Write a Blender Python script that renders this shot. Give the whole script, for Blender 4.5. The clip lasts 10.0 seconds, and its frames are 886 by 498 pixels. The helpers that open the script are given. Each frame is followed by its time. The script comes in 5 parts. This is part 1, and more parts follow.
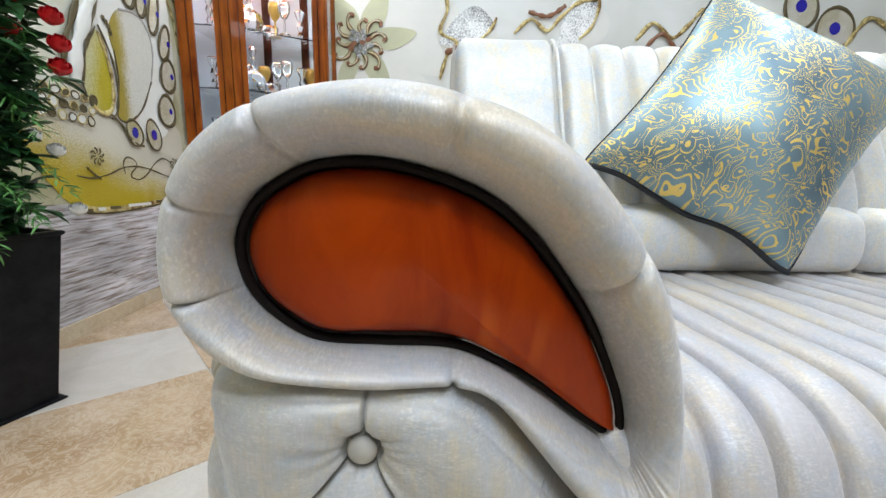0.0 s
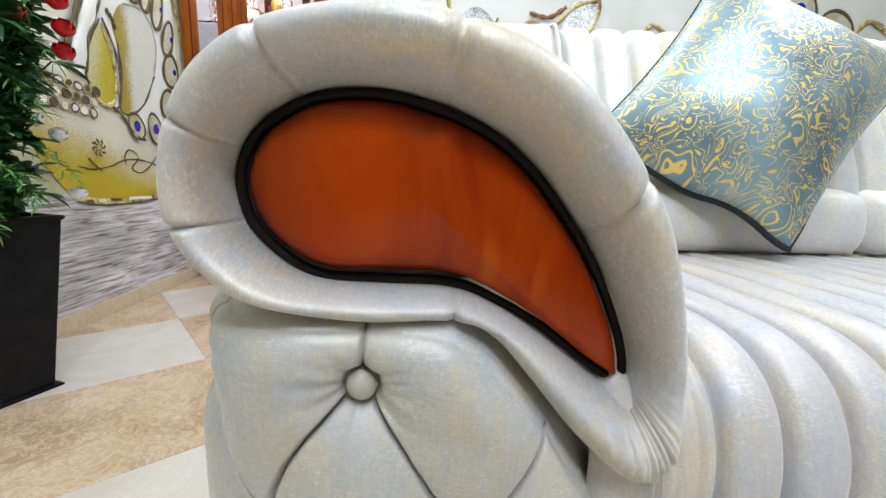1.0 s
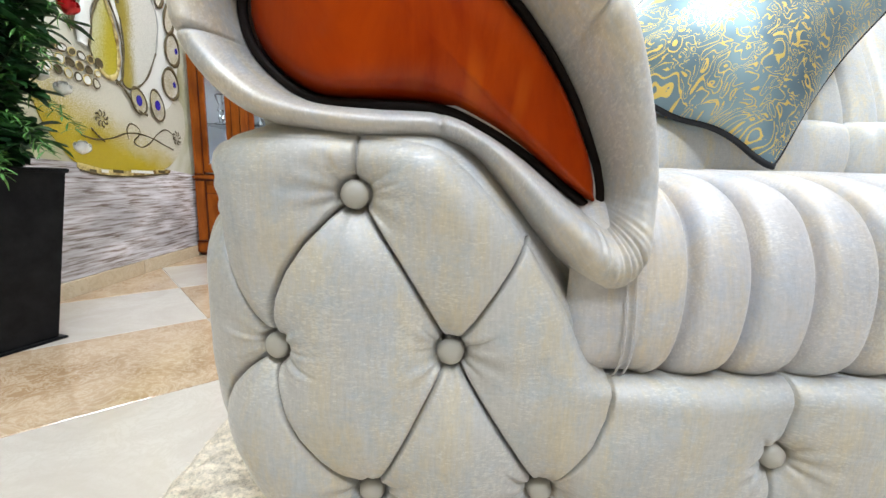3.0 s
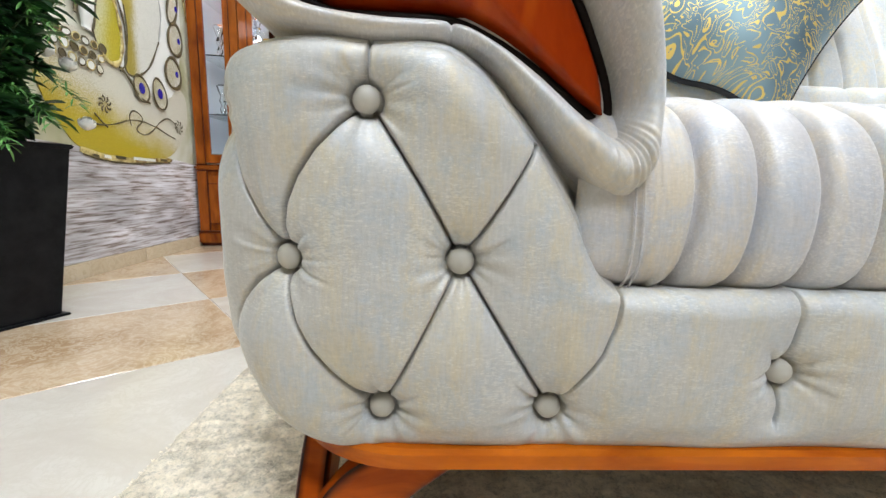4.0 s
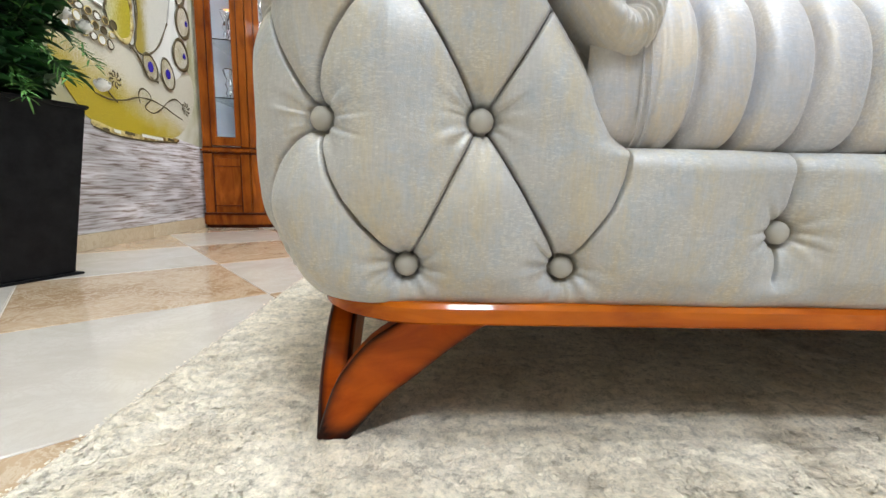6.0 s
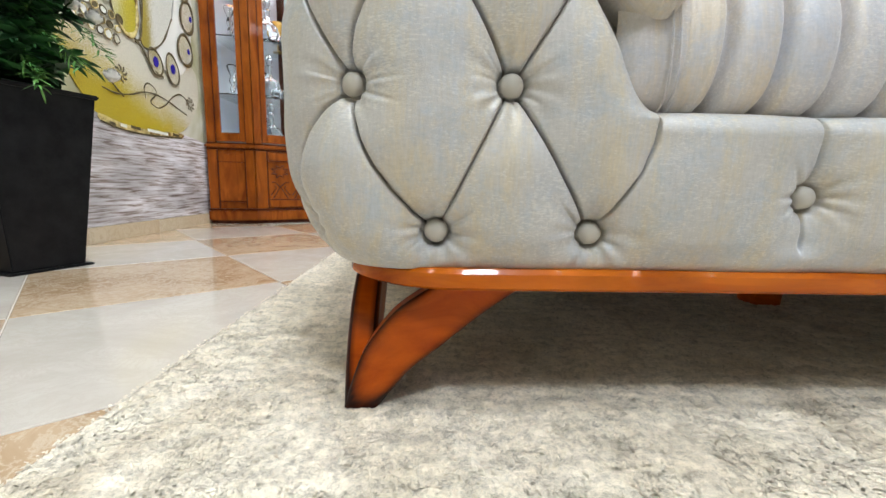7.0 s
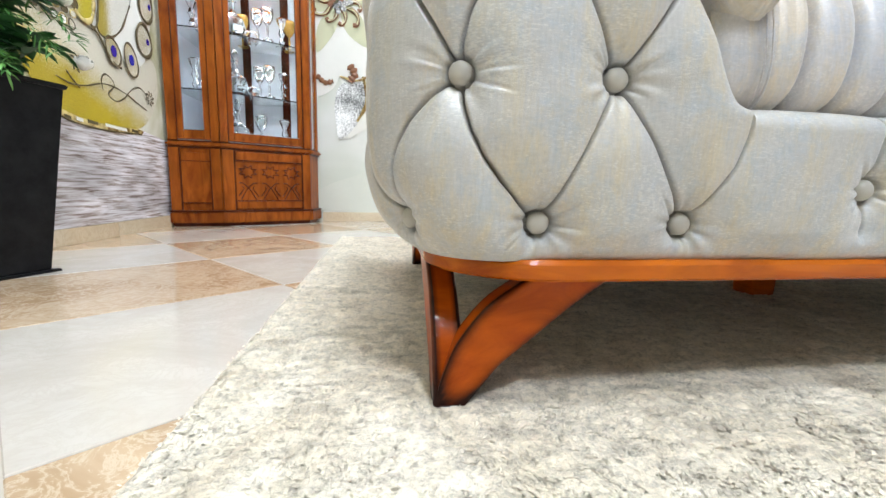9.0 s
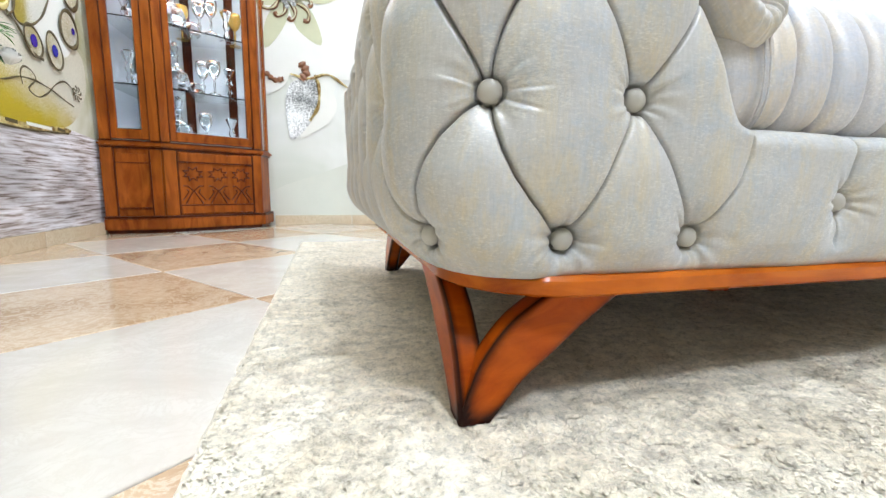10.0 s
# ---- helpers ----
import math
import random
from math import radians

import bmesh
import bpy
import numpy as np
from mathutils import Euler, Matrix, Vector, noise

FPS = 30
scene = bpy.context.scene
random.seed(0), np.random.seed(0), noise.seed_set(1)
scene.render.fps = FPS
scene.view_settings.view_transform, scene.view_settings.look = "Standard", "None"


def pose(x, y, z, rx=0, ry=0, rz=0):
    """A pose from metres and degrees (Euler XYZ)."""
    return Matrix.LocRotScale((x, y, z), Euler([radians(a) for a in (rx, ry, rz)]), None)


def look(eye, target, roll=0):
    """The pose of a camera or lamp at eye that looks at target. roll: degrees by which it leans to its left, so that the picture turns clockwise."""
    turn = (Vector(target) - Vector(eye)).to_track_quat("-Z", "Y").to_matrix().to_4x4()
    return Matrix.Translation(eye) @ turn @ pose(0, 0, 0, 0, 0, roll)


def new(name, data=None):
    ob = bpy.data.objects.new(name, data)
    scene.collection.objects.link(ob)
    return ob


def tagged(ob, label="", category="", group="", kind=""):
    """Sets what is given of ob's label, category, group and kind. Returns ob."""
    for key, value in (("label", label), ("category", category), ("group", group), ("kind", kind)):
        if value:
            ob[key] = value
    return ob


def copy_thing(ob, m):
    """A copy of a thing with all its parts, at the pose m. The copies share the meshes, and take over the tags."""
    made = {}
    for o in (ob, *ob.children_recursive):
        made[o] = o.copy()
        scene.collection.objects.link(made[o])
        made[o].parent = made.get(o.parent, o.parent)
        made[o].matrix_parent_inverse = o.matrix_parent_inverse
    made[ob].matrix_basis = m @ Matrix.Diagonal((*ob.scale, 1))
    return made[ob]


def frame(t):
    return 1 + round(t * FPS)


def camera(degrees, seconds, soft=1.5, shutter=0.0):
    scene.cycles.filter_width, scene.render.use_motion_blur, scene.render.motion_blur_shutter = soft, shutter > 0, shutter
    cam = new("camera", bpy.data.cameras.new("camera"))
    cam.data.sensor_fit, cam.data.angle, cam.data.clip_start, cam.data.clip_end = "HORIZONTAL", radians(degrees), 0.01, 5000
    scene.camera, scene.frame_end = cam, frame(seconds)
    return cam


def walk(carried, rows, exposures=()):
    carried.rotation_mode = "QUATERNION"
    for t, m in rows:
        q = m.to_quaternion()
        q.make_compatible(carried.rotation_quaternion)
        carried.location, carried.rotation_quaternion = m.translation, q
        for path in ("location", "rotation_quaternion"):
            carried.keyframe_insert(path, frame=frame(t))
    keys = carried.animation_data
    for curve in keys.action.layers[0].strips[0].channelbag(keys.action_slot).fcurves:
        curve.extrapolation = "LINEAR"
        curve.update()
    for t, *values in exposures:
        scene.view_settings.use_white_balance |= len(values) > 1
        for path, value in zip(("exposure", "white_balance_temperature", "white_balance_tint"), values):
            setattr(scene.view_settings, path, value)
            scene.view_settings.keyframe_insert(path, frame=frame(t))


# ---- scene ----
cam = camera(93.3, 10.0)
PATH = [
    (0, (-0.019, 0.019, 0.619), (0.039, 1.982, 0.241), 1.1),
    (0.5, (-0.02, 0.017, 0.597), (0.038, 1.982, 0.233), 1.3),
    (1, (-0.019, 0.012, 0.571), (0.039, 1.981, 0.224), 1.5),
    (1.5, (-0.016, 0.006, 0.547), (0.043, 1.975, 0.203), 1.6),
    (2, (-0.01, -0.007, 0.51), (0.048, 1.963, 0.172), 1.6),
    (3.5, (-0.008, -0.038, 0.413), (0.048, 1.934, 0.081), 1.2),
    (4, (-0.015, -0.045, 0.376), (0.043, 1.928, 0.058), 1.3),
    (4.5, (-0.021, -0.055, 0.346), (0.038, 1.92, 0.033), 1.2),
    (5, (-0.025, -0.068, 0.311), (0.034, 1.906, 0.0), 1.2),
    (5.5, (-0.028, -0.079, 0.285), (0.031, 1.897, -0.019), 1.4),
    (7, (-0.058, -0.094, 0.233), (0.004, 1.883, -0.068), 1.1),
    (7.5, (-0.088, -0.086, 0.228), (-0.023, 1.891, -0.066), 1.3),
    (8, (-0.127, -0.086, 0.223), (-0.058, 1.891, -0.071), 1.2),
    (8.5, (-0.155, -0.086, 0.22), (-0.012, 1.888, -0.067), 1.3),
    (9, (-0.188, -0.079, 0.221), (0.092, 1.881, -0.063), 1.2),
    (9.5, (-0.22, -0.07, 0.223), (0.174, 1.872, -0.052), 1.2),
    (10, (-0.254, -0.056, 0.237), (0.265, 1.854, -0.05), 0.8),
]
walk(cam, [(t, look(eye, target, roll)) for t, eye, target, roll in PATH], [(0.0, -0.38, 6180, 10), (2.0, 0.03, 6360, 10), (3.5, 0.03, 6340, 10), (5.5, -0.02, 6380, 10), (8.0, 0.16, 6280, 10), (10.0, 0.33, 6080, 10)])

# ---- light ----
world = bpy.data.worlds.new("room_world")
scene.world = world
world.use_nodes = True
world.node_tree.nodes["Background"].inputs[0].default_value = (0.9, 0.95, 1.0, 1)
world.node_tree.nodes["Background"].inputs[1].default_value = 0.1

CEIL = 2.75
# unseen ceiling panels, all but the first added as fill: x, y, watts, side
LAMPS = [(0.3, -1.25, 50, 0.36), (0.2, -0.25, 24, 0.5), (-0.75, 1.3, 7, 0.6), (1.8, 1.0, 34, 0.6), (-0.1, 2.1, 9, 0.6), (2.6, -1.8, 5, 0.6)]


# ---- materials ----
def mat(name, colour=(0.5, 0.5, 0.5), rough=0.5, metal=0.0, coat=0.0, sheen=0.0):
    m = bpy.data.materials.new(name)
    m.use_nodes = True
    b = m.node_tree.nodes["Principled BSDF"]
    b.inputs["Base Color"].default_value = (*colour, 1)
    b.inputs["Roughness"].default_value = rough
    b.inputs["Metallic"].default_value = metal
    b.inputs["Coat Weight"].default_value = coat
    b.inputs["Coat Roughness"].default_value = 0.04
    b.inputs["Sheen Weight"].default_value = sheen
    return m


class Nodes:
    """Short hand for wiring a material."""

    def __init__(self, m):
        self.t = m.node_tree
        self.b = self.t.nodes["Principled BSDF"]

    def add(self, kind, **props):
        n = self.t.nodes.new(kind)
        for k, v in props.items():
            setattr(n, k, v)
        return n

    def link(self, a, b):
        self.t.links.new(a, b)

    def coords(self, scale=(1, 1, 1), rot=(0, 0, 0), which="Object"):
        c = self.add("ShaderNodeTexCoord")
        mp = self.add("ShaderNodeMapping")
        mp.inputs["Scale"].default_value = scale
        mp.inputs["Rotation"].default_value = rot
        self.link(c.outputs[which], mp.inputs[0])
        return mp.outputs[0]

    def noise(self, vec, scale, detail=4.0, rough=0.55, distort=0.0):
        n = self.add("ShaderNodeTexNoise")
        n.inputs["Scale"].default_value = scale
        n.inputs["Detail"].default_value = detail
        n.inputs["Roughness"].default_value = rough
        n.inputs["Distortion"].default_value = distort
        self.link(vec, n.inputs["Vector"])
        return n

    def voronoi(self, vec, scale, feature="F1"):
        n = self.add("ShaderNodeTexVoronoi", feature=feature)
        n.inputs["Scale"].default_value = scale
        self.link(vec, n.inputs["Vector"])
        return n

    def ramp(self, fac, stops):
        r = self.add("ShaderNodeValToRGB")
        e = r.color_ramp.elements
        while len(e) < len(stops):
            e.new(0.5)
        for el, (p, c) in zip(e, stops):
            el.position = p
            el.color = (*c, 1) if len(c) == 3 else c
        self.link(fac, r.inputs[0])
        return r.outputs[0]

    def mix(self, fac, a, b, blend="MIX"):
        n = self.add("ShaderNodeMix", data_type="RGBA", blend_type=blend)
        for sock, v in ((n.inputs[0], fac), (n.inputs[6], a), (n.inputs[7], b)):
            if isinstance(v, (int, float)):
                sock.default_value = v
            elif isinstance(v, tuple):
                sock.default_value = (*v, 1)
            else:
                self.link(v, sock)
        return n.outputs[2]

    def maths(self, op, a, b=0.0):
        n = self.add("ShaderNodeMath", operation=op)
        for sock, v in zip(n.inputs, (a, b)):
            if isinstance(v, (int, float)):
                sock.default_value = v
            else:
                self.link(v, sock)
        return n.outputs[0]

    def bump(self, height, strength, distance):
        n = self.add("ShaderNodeBump")
        n.inputs["Strength"].default_value = strength
        n.inputs["Distance"].default_value = distance
        self.link(height, n.inputs["Height"])
        self.link(n.outputs[0], self.b.inputs["Normal"])
        return n

    def colour(self, sock):
        self.link(sock, self.b.inputs["Base Color"])

    def rough(self, sock):
        self.link(sock, self.b.inputs["Roughness"])


G3 = lambda v: (v, v, v)


def fabric_material(name, base, across):
    """Silvery chenille with pale blue and straw smears and a brushed glint. across: the mapping that stretches the threads."""
    m = mat(name, base, 0.5, 0.1, 0.0, 0.3)
    k = Nodes(m)
    thin = tuple(1.0 / q if q > 1 else 2.6 for q in across)
    threads = k.noise(k.coords(across), 150, 5, 0.7)
    warp = k.noise(k.coords(thin), 170, 4, 0.7)
    patches = k.noise(k.coords(), 26, 7, 0.78, 0.4)
    blotch = k.noise(k.coords(thin), 11, 7, 0.78, 0.3)
    straw = k.ramp(blotch.outputs[0], [(0.46, G3(0)), (0.62, G3(0.75))])
    cool = k.ramp(patches.outputs[0], [(0.47, G3(0)), (0.64, G3(0.6))])
    c = k.mix(straw, base, (base[0] * 1.13, base[1] * 1.0, base[2] * 0.72))
    c = k.mix(cool, c, (base[0] * 0.80, base[1] * 0.93, base[2] * 1.10))
    weft = k.ramp(threads.outputs[0], [(0.36, G3(0.94)), (0.52, G3(1.0)), (0.68, G3(1.07))])
    cross = k.mix(1.0, weft, k.ramp(warp.outputs[0], [(0.36, G3(0.94)), (0.52, G3(1.0)), (0.68, G3(1.06))]), "MULTIPLY")
    # flecks of foil on the yarn, their glint put into the colour too
    area = k.noise(k.coords(), 17, 4, 0.7)
    speck = k.noise(k.coords(tuple(0.6 * q for q in across)), 420, 3, 0.6)
    hit = k.ramp(k.maths("ADD", speck.outputs[0], k.maths("MULTIPLY", area.outputs[0], 0.7)), [(0.93, G3(0)), (1.06, G3(1))])
    k.link(k.maths("ADD", k.maths("MULTIPLY", hit, 0.35), 0.08), k.b.inputs["Metallic"])
    k.colour(k.mix(k.maths("MULTIPLY", hit, 0.24), k.mix(1.0, c, cross, "MULTIPLY"), (0.90, 0.87, 0.80)))
    k.rough(k.ramp(threads.outputs[0], [(0.4, G3(0.56)), (0.66, G3(0.36))]))
    weave = k.noise(k.coords((1, 1, 1)), 900, 2, 0.6)
    k.bump(k.mix(0.45, threads.outputs[0], weave.outputs[0]), 0.3, 0.0011)
    k.b.inputs["Sheen Roughness"].default_value = 0.4
    return m


FABRIC = fabric_material("chenille", (0.482, 0.466, 0.453), (1.0, 1.0, 3.2))
FABRIC_ROLL = fabric_material("chenille_roll", (0.515, 0.49, 0.478), (3.0, 0.7, 1.5))
FABRIC_SEAT = fabric_material("chenille_seat", (0.505, 0.475, 0.475), (1.0, 2.8, 2.8))
# same cloth, its colour lightened in place of stronger light on the backrest
FABRIC_BACK = fabric_material("chenille_back_lit", (0.68, 0.665, 0.645), (1.0, 1.0, 2.4))
BUTTON = mat("button_satin", (0.42, 0.395, 0.35), 0.38, 0.0, 0.15)
THREAD = mat("seam_thread", (0.33, 0.31, 0.29), 0.8)


def wood_material(name, dark, light, scale, rough=0.22, coat=0.6):
    m = mat(name, light, rough, 0, coat)
    k = Nodes(m)
    v = k.coords(scale)
    n = k.noise(v, 9, 6, 0.6, 1.4)
    wide = k.noise(k.coords(), 7, 2, 0.5, 0.6)
    c = k.ramp(n.outputs[0], [(0.30, dark), (0.62, light)])
    shade = k.ramp(wide.outputs[0], [(0.35, G3(0.82)), (0.65, G3(1.12))])
    k.colour(k.mix(1.0, c, shade, "MULTIPLY"))
    k.bump(n.outputs[0], 0.04, 0.001)
    k.b.inputs["Specular IOR Level"].default_value = 0.08
    return m


WOOD_PANEL = wood_material("cherry_lacquer", (0.22, 0.014, 0.0005), (0.385, 0.045, 0.001), (1.6, 1, 0.5), 0.42, 0.32)
WOOD_PANEL.node_tree.nodes["Principled BSDF"].inputs["Specular IOR Level"].default_value = 0.02
WOOD_LEG = wood_material("cherry_leg", (0.32, 0.042, 0.002), (0.56, 0.105, 0.004), (1, 1, 2.2), 0.3, 0.22)
# inlay and legs take on a darker colour towards their edges
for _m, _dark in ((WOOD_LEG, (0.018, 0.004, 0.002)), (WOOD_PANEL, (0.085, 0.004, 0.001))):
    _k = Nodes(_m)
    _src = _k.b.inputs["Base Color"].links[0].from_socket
    if _m is WOOD_PANEL:
        # flame figure: a few lighter wavering streaks
        _w = _k.add("ShaderNodeTexWave")
        _w.inputs["Scale"].default_value, _w.inputs["Distortion"].default_value, _w.inputs["Detail"].default_value = 9.0, 5.0, 2.0
        _w.inputs["Detail Scale"].default_value = 1.2
        _k.link(_k.coords((1.0, 1.0, 0.35), (0, radians(-22), 0)), _w.inputs["Vector"])
        _f = _k.noise(_k.coords((1.0, 1.0, 0.6)), 11, 2, 0.5)
        _on = _k.maths("MULTIPLY", _k.ramp(_w.outputs["Fac"], [(0.62, G3(0)), (0.95, G3(0.55))]), _k.ramp(_f.outputs[0], [(0.46, G3(0)), (0.62, G3(1))]))
        _src = _k.mix(_on, _src, (0.52, 0.10, 0.006))
    _at = _k.add("ShaderNodeAttribute", attribute_name="edge_tone")
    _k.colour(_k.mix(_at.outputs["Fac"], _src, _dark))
WOOD_RAIL = wood_material("cherry_rail", (0.30, 0.045, 0.003), (0.54, 0.13, 0.006), (0.5, 2, 3), 0.25, 0.22)
WOOD_CAB = wood_material("cabinet_cherry", (0.16, 0.030, 0.004), (0.32, 0.085, 0.010), (2.2, 2.2, 0.35), 0.36, 0.2)
WOOD_CAB_DARK = wood_material("cabinet_dark_edge", (0.05, 0.010, 0.005), (0.12, 0.025, 0.007), (2, 2, 0.4), 0.3, 0.35)
BLACK_EDGE = mat("groove_black", (0.010, 0.006, 0.005), 0.5)
BLACK_EDGE.node_tree.nodes["Principled BSDF"].inputs["Specular IOR Level"].default_value = 0.12


def planter_material():
    m = mat("black_plastic", (0.018, 0.018, 0.020), 0.42)
    m.node_tree.nodes["Principled BSDF"].inputs["Specular IOR Level"].default_value = 0.15
    k = Nodes(m)
    n = k.noise(k.coords(), 20, 6, 0.7)
    k.colour(k.ramp(n.outputs[0], [(0.35, (0.004, 0.004, 0.005)), (0.7, (0.013, 0.013, 0.014))]))
    k.rough(k.ramp(n.outputs[0], [(0.3, G3(0.34)), (0.7, G3(0.55))]))
    return m


BLACK_PLASTIC = planter_material()


def tile_material(name, a, b, vein):
    m = mat(name, a, 0.14, 0, 0.3)
    k = Nodes(m)
    v = k.coords((1, 1, 1))
    info = k.add("ShaderNodeObjectInfo")
    off = k.add("ShaderNodeVectorMath", operation="ADD")
    mul = k.add("ShaderNodeVectorMath", operation="SCALE")
    comb = k.add("ShaderNodeCombineXYZ")
    for i in range(3):
        k.link(info.outputs["Random"], comb.inputs[i])
    k.link(comb.outputs[0], mul.inputs[0])
    mul.inputs["Scale"].default_value = 40
    k.link(v, off.inputs[0])
    k.link(mul.outputs[0], off.inputs[1])
    big = k.noise(off.outputs[0], 3.5, 6, 0.62, 1.8)
    fine = k.noise(off.outputs[0], 16, 6, 0.7, 2.5)
    c = k.ramp(big.outputs[0], [(0.34, a), (0.62, b)])
    veins = k.ramp(k.maths("ABSOLUTE", k.maths("SUBTRACT", fine.outputs[0], 0.5)), [(0.0, G3(0.62)), (0.05, G3(0.0))])
    k.colour(k.mix(veins, c, vein))
    k.rough(k.ramp(fine.outputs[0], [(0.3, G3(0.10)), (0.7, G3(0.2))]))
    return m


TILE_CREAM = tile_material("cream_marble_tile", (0.57, 0.51, 0.445), (0.66, 0.61, 0.55), (0.58, 0.52, 0.45))
TILE_BROWN = tile_material("brown_marble_tile", (0.40, 0.255, 0.14), (0.57, 0.415, 0.275), (0.72, 0.60, 0.46))
GROUT = mat("grout", (0.55, 0.49, 0.42), 0.8)
TILE_SKIRT = tile_material("beige_skirting_tile", (0.58, 0.46, 0.31), (0.68, 0.58, 0.43), (0.5, 0.38, 0.25))


def rug_material():
    m = mat("wool_pile", (0.6, 0.55, 0.46), 0.95, 0, 0, 0.3)
    k = Nodes(m)
    v = k.coords()
    patch = k.noise(k.coords((1.0, 0.55, 1)), 9, 5, 0.68, 0.9)
    tuft = k.noise(v, 105, 5, 0.8)
    streak = k.noise(k.coords((1.0, 2.6, 1.0), (0, 0, radians(28))), 24, 4, 0.65)
    c = k.ramp(patch.outputs[0], [(0.30, (0.60, 0.505, 0.38)), (0.44, (0.74, 0.645, 0.505)), (0.58, (0.85, 0.755, 0.615))])
    s = k.ramp(streak.outputs[0], [(0.35, G3(0.78)), (0.56, G3(1.05))])
    c = k.mix(1.0, c, s, "MULTIPLY")
    t = k.ramp(tuft.outputs[0], [(0.36, G3(0.58)), (0.50, G3(0.97)), (0.66, G3(1.18))])
    k.colour(k.mix(1.0, c, t, "MULTIPLY"))
    fib = k.noise(v, 420, 3, 0.7)
    k.bump(k.mix(0.4, tuft.outputs[0], fib.outputs[0]), 0.5, 0.004)
    return m


RUG = rug_material()
# the pile stands so thick that it takes the light as a level surface
PILE = rug_material()
PILE.name = "wool_pile_tips"
_k = Nodes(PILE)
_g = _k.add("ShaderNodeNewGeometry")
_up = _k.add("ShaderNodeVectorMath", operation="MULTIPLY_ADD")
_k.link(_g.outputs["Normal"], _up.inputs[0])
_up.inputs[1].default_value = (0.35, 0.35, 0.35)
_up.inputs[2].default_value = (0.0, 0.0, 0.8)
_n = _k.add("ShaderNodeVectorMath", operation="NORMALIZE")
_k.link(_up.outputs[0], _n.inputs[0])
_k.link(_n.outputs[0], _k.b.inputs["Normal"])


def plaster(name, c, spread=0.06):
    m = mat(name, c, 0.75)
    k = Nodes(m)
    n = k.noise(k.coords(), 2.5, 5, 0.6)
    k.colour(k.ramp(n.outputs[0], [(0.35, tuple(x * (1 - spread) for x in c)), (0.65, c)]))
    k.bump(k.noise(k.coords(), 180, 3).outputs[0], 0.08, 0.002)
    return m


WALL = plaster("grey_plaster", (0.16, 0.155, 0.15))
CEILING = plaster("ceiling_white", (0.82, 0.82, 0.82))


def wallpaper_back():
    m = mat("ivory_wallpaper", (0.7, 0.69, 0.63), 0.55)
    k = Nodes(m)
    n = k.noise(k.coords(), 1.6, 3, 0.5, 0.6)
    k.colour(k.ramp(n.outputs[0], [(0.34, (0.60, 0.62, 0.55)), (0.50, (0.70, 0.70, 0.66)), (0.66, (0.78, 0.78, 0.76))]))
    return m


PAPER_BACK = wallpaper_back()


def wallpaper_left():
    """Painted scene: rippled water low down, pale haze above."""
    m = mat("mural_paper", (0.6, 0.6, 0.5), 0.5)
    k = Nodes(m)
    n = k.noise(k.coords(), 2.2, 4, 0.6, 0.8)
    k.colour(k.ramp(n.outputs[0], [(0.35, (0.33, 0.31, 0.15)), (0.52, (0.52, 0.50, 0.34)), (0.68, (0.70, 0.69, 0.60))]))
    return m


PAPER_LEFT = wallpaper_left()


def water_material():
    m = mat("painted_water", (0.5, 0.45, 0.42), 0.4)
    k = Nodes(m)
    v = k.coords((1, 4.2, 74.0))
    n = k.noise(v, 1.5, 5, 0.62, 0.5)
    big = k.noise(k.coords((1, 1.4, 4)), 2.0, 3, 0.5)
    c = k.ramp(n.outputs[0], [(0.34, (0.16, 0.10, 0.075)), (0.43, (0.42, 0.36, 0.34)), (0.52, (0.68, 0.64, 0.67)), (0.66, (0.85, 0.84, 0.88))])
    w = k.ramp(big.outputs[0], [(0.36, G3(0.62)), (0.6, G3(1.1))])
    k.colour(k.mix(1.0, c, w, "MULTIPLY"))
    return m


PAINT_WATER = water_material()
GREY_LINE = mat("grey_print", (0.42, 0.41, 0.38), 0.5)



def glitter(name, a, b, scale=260, metal=0.3, rough=0.4):
    m = mat(name, a, rough, metal)
    k = Nodes(m)
    n = k.noise(k.coords(), scale, 2, 0.7)
    g = k.noise(k.coords(), 5, 3, 0.6)
    f = k.mix(0.5, n.outputs[0], g.outputs[0])
    k.colour(k.ramp(f, [(0.40, a), (0.58, b)]))
    return m


CREAM_GLITTER = glitter("cream_glitter_print", (0.46, 0.40, 0.20), (0.80, 0.77, 0.70))
SILVER_GLITTER = glitter("silver_crystal_print", (0.16, 0.16, 0.16), (0.95, 0.95, 0.95), 90, 0.0, 0.35)
OLIVE_DARK = mat("dark_olive_outline", (0.10, 0.075, 0.03), 0.45)
GOLD_LINE = glitter("gold_print", (0.20, 0.11, 0.02), (0.70, 0.58, 0.26), 40, 0.2)
IVORY = plaster("ivory_print", (0.80, 0.785, 0.74), 0.08)
PETAL_SHADE = plaster("petal_green_shade", (0.62, 0.62, 0.42), 0.2)
PETAL_PALE = plaster("pale_sage_print", (0.66, 0.67, 0.60), 0.1)
BLUE_STONE = mat("blue_stone_print", (0.03, 0.025, 0.36), 0.15, 0, 0.5)
STEM_BROWN = mat("bronze_print", (0.22, 0.09, 0.04), 0.35)

